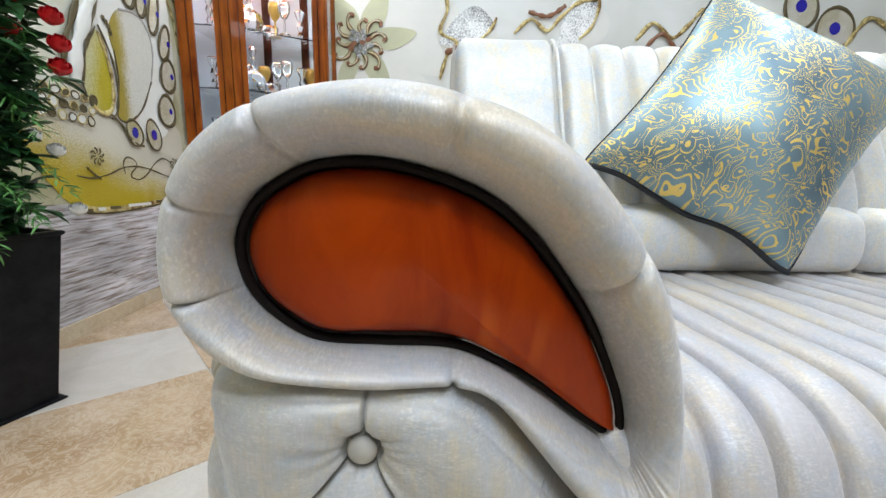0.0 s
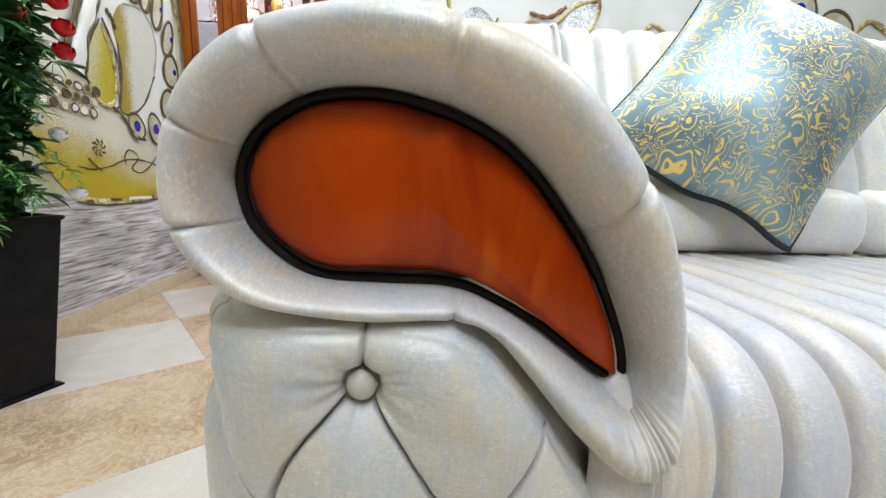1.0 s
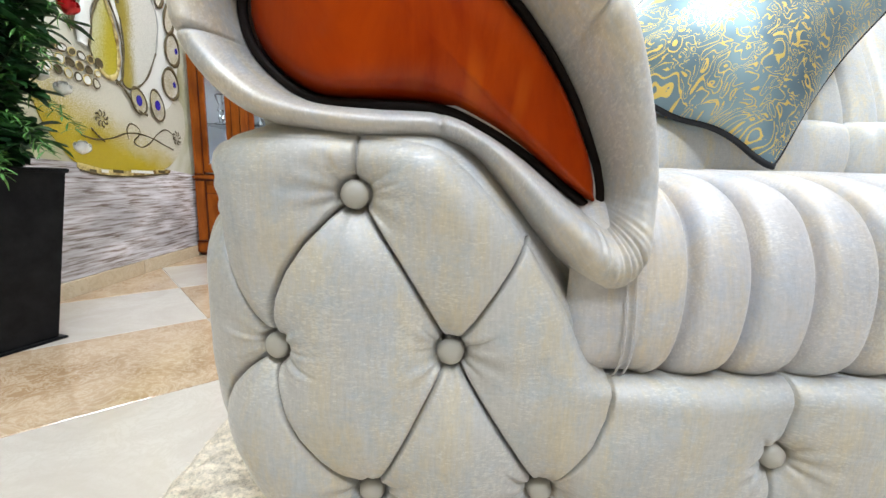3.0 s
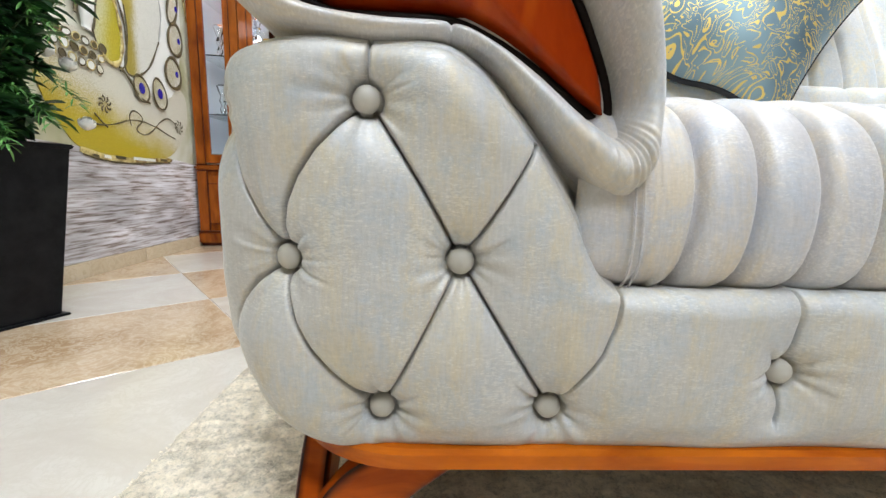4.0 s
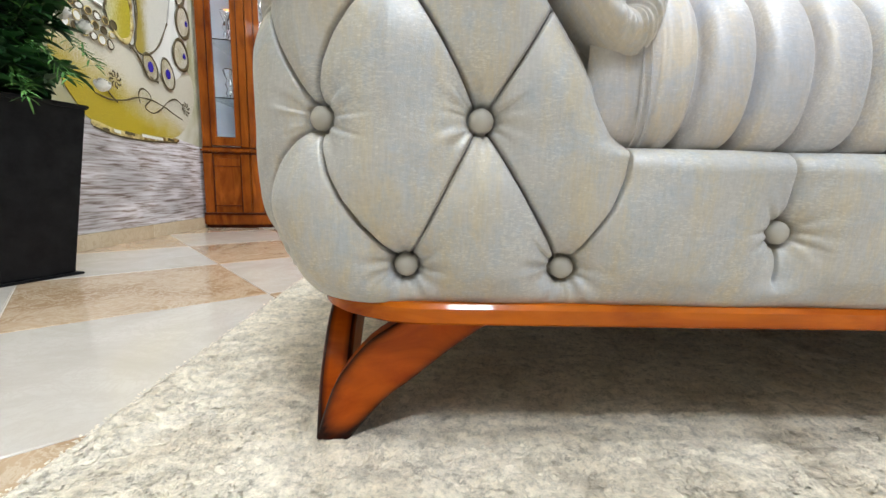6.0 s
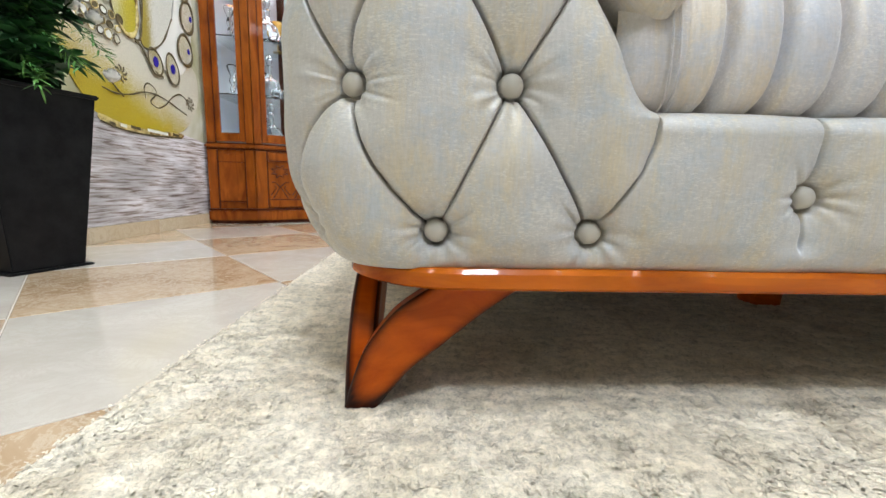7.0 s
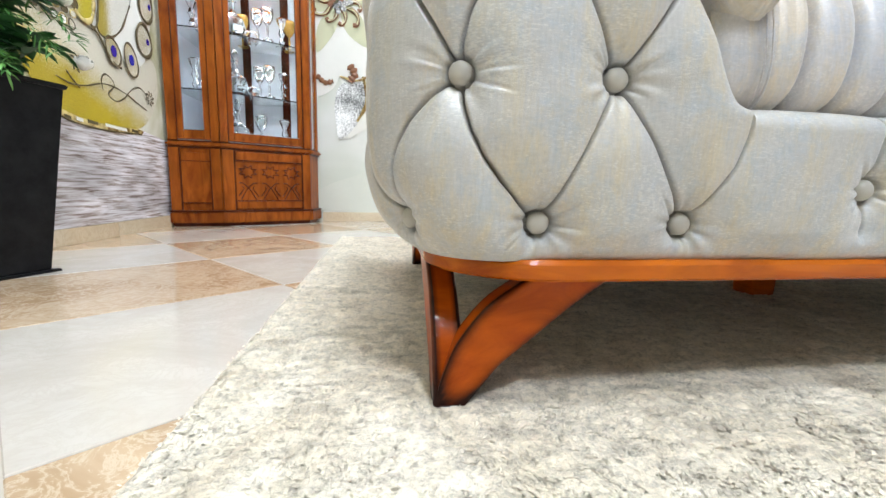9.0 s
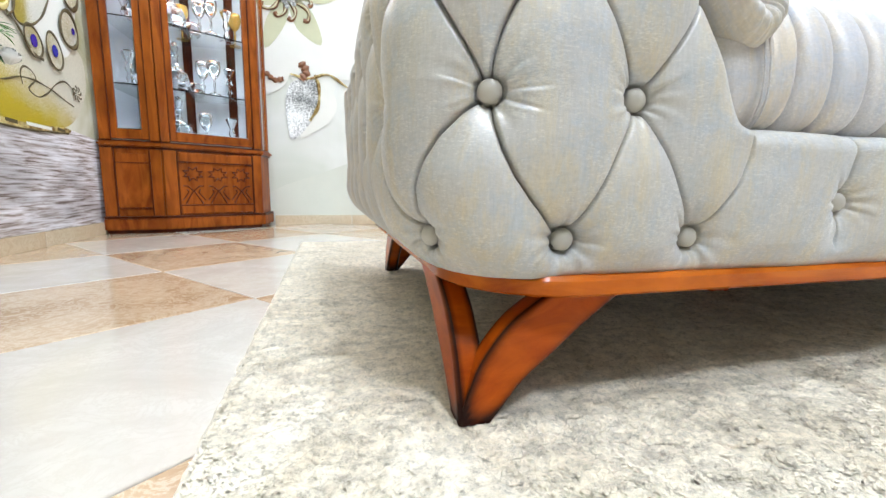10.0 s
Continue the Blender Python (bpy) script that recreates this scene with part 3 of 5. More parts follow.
def tuft(u, z):
    """Outward offset of the padded cover at (u, z)."""
    valley = np.zeros(u.shape)
    slit = np.zeros(u.shape)
    for a, b, c, d in folds:
        # slanting folds bow outwards round the corner; those that run down to the left of the front are faint
        bow = ((0.015 if b == Z1 else 0.019) if c > a else (-0.004 if b == Z1 else 0.015)) if abs(c - a) > 0.03 and a > 0.05 else 0.0
        faint = 0.5 if d > 0.47 else 0.62 if (c > a + 0.03 and a < 0.0) or (a < 0.0 and d > b and a > -0.2) or a < -0.1 and a > -0.2 else 1.0
        rise = -0.45 if b == Z2 and c < a else 0.3
        n = 6 if bow else 1
        knots = [(a + (c - a) * i / n + bow * 4 * (i / n) * (1 - i / n), b + (d - b) * i / n + rise * bow * 4 * (i / n) * (1 - i / n)) for i in range(n + 1)]
        near = np.full(u.shape, 9.0)
        for (p, q), (r, w) in zip(knots, knots[1:]):
            L2 = (r - p) ** 2 + (w - q) ** 2
            t = np.clip(((u - p) * (r - p) + (z - q) * (w - q)) / L2, 0, 1)
            near = np.minimum(near, np.hypot(u - p - t * (r - p), z - q - t * (w - q)))
        valley = np.maximum(valley, faint * (0.0080 * np.exp(-(near / 0.030) ** 1.4) + 0.0020 * np.exp(-near / 0.006)))
        slit = np.maximum(slit, (0.35 + 0.65 * faint) * 0.013 * np.exp(-(near / 0.0011) ** 1.5))
    knob = np.full(u.shape, 9.0)
    ang = np.zeros(u.shape)
    for a, b in BUTTONS:
        d = np.hypot(u - a, z - b)
        ang = np.where(d < knob, np.arctan2(z - b, u - a), ang)
        knob = np.minimum(knob, d)
    low = sm(0.190, 0.172, z)
    pad = 0.0245 - valley - slit * (1 - low) * sm(0.006, 0.012, knob)
    pad = pad * (1 - low) + 0.022 * low
    pad -= 0.014 * np.exp(-(knob / 0.0150) ** 2) + 0.009 * np.exp(-(knob / 0.036) ** 2)
    # the cloth is drawn in close round each button
    pad -= 0.008 * np.exp(-((knob - 0.0115) / 0.0018) ** 2)
    rays = np.sin(ang * 9 + 1.3 * np.sin(ang * 2) + u * 37) + 0.6 * np.sin(ang * 14 + z * 50)
    pad += 0.0008 * rays * np.exp(-((knob - 0.021) / 0.018) ** 2)
    if u.size > 50:
        for a, b, w, length, deep, bend in WRINKLES:
            du, dz = u - a, z - b
            here = np.hypot(du, dz) < 0.07
            du, dz = du[here], dz[here]
            along = du * math.cos(w) + dz * math.sin(w)
            across = -du * math.sin(w) + dz * math.cos(w) + bend * np.maximum(along, 0) ** 2
            pad[here] -= deep * (np.exp(-(across / 0.0017) ** 2) - 0.4 * np.exp(-((across - 0.004) / 0.0026) ** 2)) * sm(0.010, 0.016, along) * (1 - sm(length * 0.35, length, along))
    return pad


def cover(us, zs, arm_side=True):
    U, Z = np.meshgrid(us, zs, indexing="ij")
    x, y, nx, ny, f = plan(U)
    d = tuft(U, Z)
    low = np.clip((0.255 - Z) / 0.100, 0, 0.999)
    d = d - (0.030 + 0.052 * f) * (1 - np.sqrt(1 - low ** 2))
    # the padding rolls over at its rim and turns in under the scroll and beside the seat
    s = rim_distance(U, Z) if arm_side else 0.298 - Z
    # below the seat the arm runs on into the apron
    open_side = sm(0.288, 0.302, Z) if arm_side else 1.0
    lip = np.clip(1 - s / (0.030 if arm_side else 0.020), 0, 1)
    d = d - open_side * ((0.017 if arm_side else 0.024) * (1 - np.sqrt(np.maximum(0.0, 1 - lip ** 2))) + 0.034 * sm(0.0, 0.018, -s))
    d = d + 0.0012 * np.sin(U * 41 + 3 * np.sin(Z * 23)) * np.sin(Z * 37 + 2)
    v = np.stack([x + nx * d, y + ny * d, Z], -1).reshape(-1, 3)
    return v, grid_faces(len(us), len(zs))


us = np.r_[np.linspace(-0.131, 0.34, 560), np.linspace(0.34, 0.96, 230)[1:]]
arm_v, arm_f = cover(us, np.linspace(0.1590, 0.50, 380))
arm = sofa_part("arm_cover", arm_v, arm_f, FABRIC, None, "deep diamond-buttoned padded arm front and side")
ub = np.r_[np.linspace(-RIGHT_END, -0.55, 200), np.linspace(-0.55, -0.131, 330)[1:]]
base_v, base_f = cover(ub, np.linspace(0.1590, 0.2975, 130), False)
lip = base_v.reshape(len(ub), 130, 3)[:, -1]
row = len(base_v)
base_v = np.vstack([base_v, lip + (0, 0.05, -0.006)])
base_f += [(i * 130 + 129, (i + 1) * 130 + 129, row + i + 1, row + i) for i in range(len(ub) - 1)]
base = sofa_part("base_cover", base_v, base_f, FABRIC, None, "padded front apron with covered buttons")


def buttons():
    prof = [(0.0001, 0.0062), (0.004, 0.0058), (0.0075, 0.0044), (0.0098, 0.002), (0.0104, -0.001), (0.0095, -0.004)]
    v, f = lathe(prof, 18)
    v = v[:, [0, 2, 1]] * np.array((1, -1, 1))
    first = None
    for a, b in BUTTONS:
        U, Z = np.array([a]), np.array([b])
        x, y, nx, ny, ff = plan(U)
        low = np.clip((0.255 - Z) / 0.100, 0, 0.999)
        d = tuft(U, Z) - (0.030 + 0.052 * ff) * (1 - np.sqrt(1 - low ** 2)) + 0.0102
        if first is None:
            first = sofa_part("button", v + np.array((SX, SY, SZ)), f, BUTTON, arm)
            ob = first
        else:
            ob = new("button", first.data)
            ob.parent = arm if a > -0.2 else base
        turn = math.degrees(math.atan2(ny[0], nx[0])) + 90
        ob.matrix_local = pose(float(x[0] + nx[0] * d[0]) - SX, float(y[0] + ny[0] * d[0]) - SY, b - SZ, 0, 0, turn)


buttons()

# scroll of the arm: a padded ring round the wooden inlay, run back along the arm
RING = [(.122, .364), (.147, .382), (.157, .430), (.152, .480), (.131, .546), (.102, .595), (.066, .634), (.021, .658), (-.045, .671), (-.110, .662), (-.150, .641), (-.174, .611), (-.185, .572), (-.182, .536), (-.161, .504), (-.128, .484), (-.066, .473), (-.003, .473), (.025, .462), (.052, .432), (.085, .393)]
INLAY = [(.115, .434), (.1155, .440), (.114, .452), (.108, .472), (.090, .512), (.068, .546), (.039, .580), (.005, .603), (-.045, .618), (-.087, .617), (-.116, .604), (-.132, .588), (-.139, .566), (-.133, .541), (-.115, .521), (-.090, .508), (-.050, .506), (-.004, .504), (.028, .492), (.060, .473), (.094, .447)]


def loop(pts, per):
    p = np.array(pts, float)
    k, out = len(p), []
    for i in range(k):
        p0, p1, p2, p3 = p[i - 1], p[i], p[(i + 1) % k], p[(i + 2) % k]
        for t in np.arange(per) / per:
            out.append(0.5 * (2 * p1 + (p2 - p0) * t + (2 * p0 - 5 * p1 + 4 * p2 - p3) * t * t + (3 * p1 - p0 - 3 * p2 + p3) * t ** 3))
    return np.array(out)


def scroll():
    per = 28
    o, w = loop(RING, per), loop(INLAY, per)
    w = np.array((-0.019, 0.600)) + (w - np.array((-0.019, 0.600))) * 1.052
    n = len(o)
    i = np.arange(n) / per
    creases = [(4.6, 1.0), (7.35, 1.0), (9.3, 1.0), (11.2, 0.7), (13.0, 0.8), (17.0, 1.0)]
    dent = np.zeros(n)
    for c, a in creases:
        dent += a * np.exp(-(np.abs((i - c + 10.5) % 21 - 10.5) / 0.055) ** 1.2)
    gather = np.exp(-(np.abs((i - 0.3 + 10.5) % 21 - 10.5) / 1.1) ** 2)
    rows = []
    ys = [1.02, 0.80, 0.60, 0.45, 0.37, 0.33]
    cen = np.array((-0.02, 0.56))
    for y in ys:
        dirs = o - cen
        dirs /= np.linalg.norm(dirs, axis=1)[:, None]
        p = o - dirs * (0.0035 * dent)[:, None] * (1 if y < 0.9 else 0)
        rows.append(np.c_[p[:, 0], np.full(n, y), p[:, 1]])
    half = (o - w) / 2
    mid = (o + w) / 2
    width = np.linalg.norm(half, axis=1)
    for th in np.linspace(0.0, math.pi, 26):
        deep = np.minimum(0.060, 0.020 + 1.5 * width)
        # the crest lies towards the outside; the inner slope runs deep into the groove
        c = math.cos(th)
        q = (c - 0.25) / 0.75 if c > 0.25 else (c - 0.25) / 1.25
        s = math.sqrt(max(0.0, 1 - q * q)) ** (0.72 if c > 0.25 else 1.25)
        fold = 1 - 0.20 * dent - 0.022 * gather * (np.sin(i * 17) + np.sin(i * 29 + th * 2)) * math.sin(th)
        p = mid + half * c
        y = 0.306 - deep * s * fold + (0.042 * q * q if c < 0.25 else 0.0)
        rows.append(np.c_[p[:, 0], y, p[:, 1]])
    v = np.vstack(rows)
    f = grid_faces(len(rows), n, False, True)
    sofa_part("scroll", v, f, FABRIC_ROLL, None, "rolled padded scroll round the wooden inlay")
    # wooden inlay: set deep in the roll, its face domed and its rim rounded over
    w = np.array((-0.019, 0.560)) + (w - np.array((-0.019, 0.560))) * 0.995
    cen = np.array((-0.03, 0.560))
    rings, edge_mix, k = [], [], 22
    for j in range(k + 1):
        s = 1 - (j / k) ** 1.6
        p = cen + (w - cen) * s
        inset = np.linalg.norm(w - cen, axis=1) * (1 - s)
        turn = np.clip(1 - inset / 0.016, 0, 1)
        y = 0.289 - 0.011 * (1 - s * s) + 0.030 * (1 - np.sqrt(1 - turn ** 2))
        rings.append(np.c_[p[:, 0], y, p[:, 1] + 0.001])
        edge_mix.append(0.9 * np.exp(-(inset / 0.011) ** 1.3))
    v = np.vstack(rings)
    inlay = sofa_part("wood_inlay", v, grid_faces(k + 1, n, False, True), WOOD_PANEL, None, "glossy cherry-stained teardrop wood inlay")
    at = inlay.data.attributes.new("edge_tone", "FLOAT", "POINT")
    at.data.foreach_set("value", np.concatenate(edge_mix))
    along = np.roll(w, -3, 0) - np.roll(w, 3, 0)
    along /= np.linalg.norm(along, axis=1)[:, None] + 1e-9
    away = np.c_[along[:, 1], -along[:, 0]]
    if np.sum(away * (w - cen)) < 0:
        away = -away
    # black cord along the rim puts in the shade of the groove
    out = closed_curve(w + away * 0.0022, 420)
    cord, cf = tube(np.c_[out[:, 0], np.full(420, 0.299), out[:, 1]], 0.0036, 10, True)
    sofa_part("dark_edge", cord, cf, BLACK_EDGE, inlay, "black rounded edge standing in for the groove's shade")


scroll()


# seat cushion with fluted ribs that run front to back
RIB = 0.0488


def fluted(x, first, width, depth):
    t = np.abs(((x - first) / width) % 1.0 - 0.5) * 2
    return -depth * (t ** 7) - 0.35 * depth * t ** 2


def seat():
    prof = open_curve([(0.312, 0.2905), (0.284, 0.2925), (0.263, 0.308), (0.257, 0.338), (0.263, 0.384), (0.282, 0.422), (0.312, 0.446), (0.36, 0.458), (0.46, 0.462), (0.60, 0.458), (0.76, 0.448)], 70)
    tan = np.gradient(prof, axis=0)
    tan /= np.linalg.norm(tan, axis=1)[:, None]
    nor = np.c_[-tan[:, 1], tan[:, 0]]
    if nor[10, 0] > 0:
        nor = -nor
    xs = np.r_[np.linspace(0.076, 0.72, 284), np.linspace(0.72, RIGHT_END, 330)[1:]]
    v = []
    for x in xs:
        end = 0.014 * max(0.0, 1 - (x - 0.076) / 0.022) ** 2
        off = float(fluted(np.array(x), 0.1665, RIB, 0.0175)) if x > 0.15 else -0.004
        off -= 0.004 * math.exp(-((x - 0.1335) / 0.0016) ** 2) + end
        for j, (p, q) in enumerate(zip(prof, nor)):
            lean = 0.024 * math.sin(min(1, j / 34) * math.pi)
            wav = 0.0012 * noise.noise((x * 16, p[0] * 14 + p[1] * 14, 0))
            v.append((x + lean * 0.95, p[0] + q[0] * (off + wav), p[1] + q[1] * (off + wav)))
    cushion = sofa_part("seat_cushion", v, grid_faces(len(xs), len(prof)), FABRIC_SEAT, None, "fluted seat cushion with rounded front")
    for sx in (0.1300, 0.1365):
        path = [(sx + 0.004, p[0] + q[0] * 0.001 - 0.0, p[1] + q[1] * 0.001) for p, q in zip(prof[4:34], nor[4:34])]
        tv, tf = tube(path, 0.0009, 6)
        sofa_part("stitched_seam", tv, tf, FABRIC_SEAT, cushion)


seat()


# backrest: reclined, plain panel at the end, then upright flutes
def backrest():
    prof = open_curve([(0.73, 0.44), (0.735, 0.50), (0.745, 0.58), (0.785, 0.68), (0.838, 0.79), (0.868, 0.845), (0.892, 0.864), (0.93, 0.868), (1.00, 0.858), (1.07, 0.82), (1.10, 0.70), (1.10, 0.40), (1.09, 0.17)], 90)
    tan = np.gradient(prof, axis=0)
    tan /= np.linalg.norm(tan, axis=1)[:, None]
    nor = np.c_[-tan[:, 1], tan[:, 0]]
    if nor[10, 0] > 0:
        nor = -nor
    xs = np.r_[np.linspace(0.02, 1.1, 300), np.linspace(1.1, RIGHT_END, 160)[1:]]
    v = []
    for x in xs:
        if x < 0.205:
            off = 0.004 - 0.03 * max(0.0, 1 - (x - 0.02) / 0.025) ** 2
        else:
            off = float(fluted(np.array(x), 0.222, 0.066, 0.016))
        off -= 0.006 * math.exp(-((x - 0.205) / 0.003) ** 2) + 0.006 * math.exp(-((x - 0.221) / 0.003) ** 2)
        for p, q in zip(prof, nor):
            wav = 0.0014 * noise.noise((x * 12, p[1] * 14, 3.0))
            v.append((x, p[0] + q[0] * (off + wav), p[1] + q[1] * (off + wav)))
    back = sofa_part("backrest", v, grid_faces(len(xs), len(prof)), FABRIC_BACK, None, "tall reclined backrest with upright flutes")
    cap = [(0.021, p[0], p[1]) for p in prof]
    sofa_part("end_panel", cap, [tuple(range(len(cap)))], FABRIC_BACK, back)
    path = [(0.213, p[0] + q[0] * 0.003, p[1] + q[1] * 0.003) for p, q in zip(prof[6:50], nor[6:50])]
    tv, tf = tube(path, 0.0042, 8)
    sofa_part("piping", tv, tf, FABRIC_BACK, back)
    # low lumbar roll between seat and back, in padded lengths
    lum = open_curve([(0.74, 0.452), (0.705, 0.456), (0.690, 0.48), (0.690, 0.52), (0.705, 0.552), (0.75, 0.566)], 24)
    start = 0.17
    while start + 0.56 < RIGHT_END:
        n, w = 60, 0.56
        vv = []
        for i in range(n):
            t = i / (n - 1)
            e = min(t, 1 - t) * w
            sh = 1 - 0.9 * max(0.0, 1 - e / 0.03) ** 2
            for a, b in lum:
                vv.append((start + t * w, 0.745 - (0.745 - a) * (0.35 + 0.65 * sh), 0.508 + (b - 0.508) * (0.7 + 0.3 * sh)))
        sofa_part("lumbar_roll", vv, grid_faces(n, len(lum)), FABRIC_BACK, back)
        start += w + 0.002


backrest()


# wooden plinth rail and the splayed corner legs
def rail():
    n = 28
    out = [(RIGHT_END, 0.263), (-0.03, 0.263)]
    for i in range(n + 1):
        a = math.pi / 2 * i / n
        out.append((-0.03 - 0.115 * math.sin(a), 0.378 - 0.115 * math.cos(a)))
    out += [(-0.145, 1.0)]
    for i in range(n + 1):
        a = math.pi / 2 * i / n
        out.append((-0.06 - 0.085 * math.cos(a), 1.0 + 0.085 * math.sin(a)))
    out += [(RIGHT_END, 1.085)]
    o = np.array(out)
    rows = []
    for inset, z in ((0.03, 0.141), (0.004, 0.141), (0.0, 0.144), (0.0, 0.1565), (0.003, 0.1605), (0.03, 0.162), (0.14, 0.162)):
        c = np.array((0.9, 0.67))
        d = c - o
        d = np.sign(d) * np.minimum(1, np.abs(d) / 0.4)
        rows.append(np.c_[o + d * inset, np.full(len(o), z)])
    v = np.vstack(rows)
    sofa_part("plinth_rail", v, grid_faces(len(rows), len(o)), WOOD_RAIL, None, "orange cherry-stained plinth rail", smooth=False)
    # dust cover that closes the underside
    sofa_part("dust_cover", [(-0.02, 0.285, 0.146), (RIGHT_END, 0.285, 0.146), (RIGHT_END, 1.06, 0.146), (-0.05, 1.06, 0.146), (-0.115, 1.0, 0.146), (-0.115, 0.378, 0.146), (-0.09, 0.315, 0.146)], [tuple(range(7))], THREAD, None, "", False)
    # plain padded end that closes the far side
    bm = box((0.03, 0.80, 0.42), (RIGHT_END + 0.015 - SX, 0.69 - SY, 0.375 - SZ), 0.012)
    part("end_panel", bm, FABRIC, sofa)


rail()


def leaf_curves(n):
    """Both edges of a curved leg plank in its own plane: s along the rail from the foot, z up."""
    outer = open_curve([(0.0, 0.0), (0.009, 0.030), (0.022, 0.062), (0.048, 0.096), (0.074, 0.116), (0.096, 0.129)], n)
    inner = open_curve([(0.033, 0.0), (0.046, 0.016), (0.066, 0.040), (0.093, 0.062), (0.130, 0.093), (0.161, 0.116), (0.182, 0.129)], n)
    return outer, inner


def leg(name, corner, dirs):
    """Two curved planks that meet in one foot; the flat faces carry the light cherry colour, the edges are burnt dark.
    """
    lg = new(name)
    lg.parent = sofa
    for ax, ay in dirs:
        inward = dirs[1] if (ax, ay) == dirs[0] else dirs[0]
        m, k, th = 26, 13, 0.030
        outer, inner = leaf_curves(m)
        v, edge_mix = [], []
        for layer in (0, 1):
            for i in range(m):
                for j in range(k):
                    t = 0.5 - 0.5 * math.cos(math.pi * j / (k - 1))
                    s, z = outer[i] * (1 - t) + inner[i] * t
                    rim = min(t, 1 - t) * np.linalg.norm(inner[i] - outer[i])
                    soft = 0.004 * max(0.0, 1 - rim / 0.004) ** 2
                    dep = th - soft if layer else soft
                    v.append((corner[0] + s * ax + dep * inward[0] - SX, corner[1] + s * ay + dep * inward[1] - SY, 0.014 + z - SZ))
                    edge_mix.append(min(1.0, math.exp(-(rim / 0.0075) ** 1.5) + math.exp(-(z / 0.016) ** 2)))
        g = grid_faces(m, k)
        o = m * k
        f = g + [tuple(x + o for x in q[::-1]) for q in g]
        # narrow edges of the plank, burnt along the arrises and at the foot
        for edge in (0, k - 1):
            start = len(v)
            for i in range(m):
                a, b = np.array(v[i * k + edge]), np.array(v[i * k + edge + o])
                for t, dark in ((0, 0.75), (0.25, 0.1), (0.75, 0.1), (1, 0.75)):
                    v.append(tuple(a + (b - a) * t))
                    edge_mix.append(min(1.0, dark + math.exp(-((i / m) / 0.16) ** 2)))
            q4 = grid_faces(m, 4)
            f += [tuple(x + start for x in (q if edge else q[::-1])) for q in q4]
        f += [(j, j + o, j + 1 + o, j + 1) for j in range(k - 1)]
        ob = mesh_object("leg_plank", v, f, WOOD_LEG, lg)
        at = ob.data.attributes.new("edge_tone", "FLOAT", "POINT")
        at.data.foreach_set("value", edge_mix)
    return lg


leg("corner_leg", (-0.141, 0.292), ((1, 0), (0, 1)))
leg("corner_leg", (-0.110, 1.085), ((1, 0), (0, -1)))
for mx in (0.60, 1.3):
    bm = box((0.075, 0.05, 0.135), (mx - SX, 0.70 - SY, 0.079 - SZ), 0.006)
    for vtx in bm.verts:
        if vtx.co.z < 0.05:
            vtx.co.x = mx - SX + (vtx.co.x - mx + SX) * 0.7
    part("middle_leg", bm, WOOD_LEG, sofa)


# ---- foil-printed scatter cushion on the seat ----
def scatter_cushion():
    L, B, Rr, T = (np.array(q) for q in ((0.232, 0.74, 0.632), (0.520, 0.615, 0.468), (0.776, 0.72, 0.759), (0.495, 0.84, 0.952)))
    n = 70
    cen = (L + B + Rr + T) / 4
    nor = np.cross(Rr - L, T - B)
    nor /= np.linalg.norm(nor)
    if nor[1] > 0:
        nor = -nor
    verts, uvs = [], []
    for face in (1, -1):
        for i in range(n):
            for j in range(n):
                a, b = i / (n - 1), j / (n - 1)
                # straight edges bow inwards between the corners
                ea, eb = 2 * a - 1, 2 * b - 1
                pa = 0.5 + 0.5 * ea * (1 - 0.10 * (1 - eb * eb) - 0.03 * eb ** 8)
                pb = 0.5 + 0.5 * eb * (1 - 0.10 * (1 - ea * ea) - 0.03 * ea ** 8)
                p = L * (1 - pa) * (1 - pb) + B * pa * (1 - pb) + Rr * pa * pb + T * (1 - pa) * pb
                h = 0.092 * (max(0, 1 - ea ** 2) * max(0, 1 - eb ** 2)) ** 0.50
                h += 0.004 * noise.noise((a * 5, b * 5, face)) * (1 - abs(ea) ** 3)
                p = p + np.array((0, 0, 0.010 * math.sin(9 * a + 0.6) * max(0.0, 1 - b / 0.2) * math.sin(math.pi * a)))
                h += 0.003 * math.sin(18 * a + 6 * b) * max(0, abs(eb) - 0.6)
                verts.append(p + nor * h * face * (1.0 if face > 0 else 0.75))
                uvs.append((a, b))
    f1 = grid_faces(n, n)
    faces = f1 + [tuple(i + n * n for i in q[::-1]) for q in f1]
    place = B.copy()
    root = thing("scatter_cushion", place, "slate-blue satin scatter cushion with gold foil roses, leaning on the backrest", "cushion")
    ob = mesh_object("cushion_cover", np.array(verts) - place, faces, FOIL, root)
    lay = ob.data.uv_layers.new(name="UVMap")
    for lp in ob.data.loops:
        lay.data[lp.index].uv = uvs[lp.vertex_index]
    rim = []
    idx = [(i, 0) for i in range(n)] + [(n - 1, j) for j in range(1, n)] + [(i, n - 1) for i in range(n - 2, -1, -1)] + [(0, j) for j in range(n - 2, 0, -1)]
    for i, j in idx:
        rim.append(verts[i * n + j])
    tv, tf = tube(np.array(rim) - place, [0.0052 if 2 < q < n else 0.0022 for q in range(len(rim))], 8, True)
    mesh_object("piping", tv, tf, PIPING_BLACK, root, "black piping cord")


scatter_cushion()


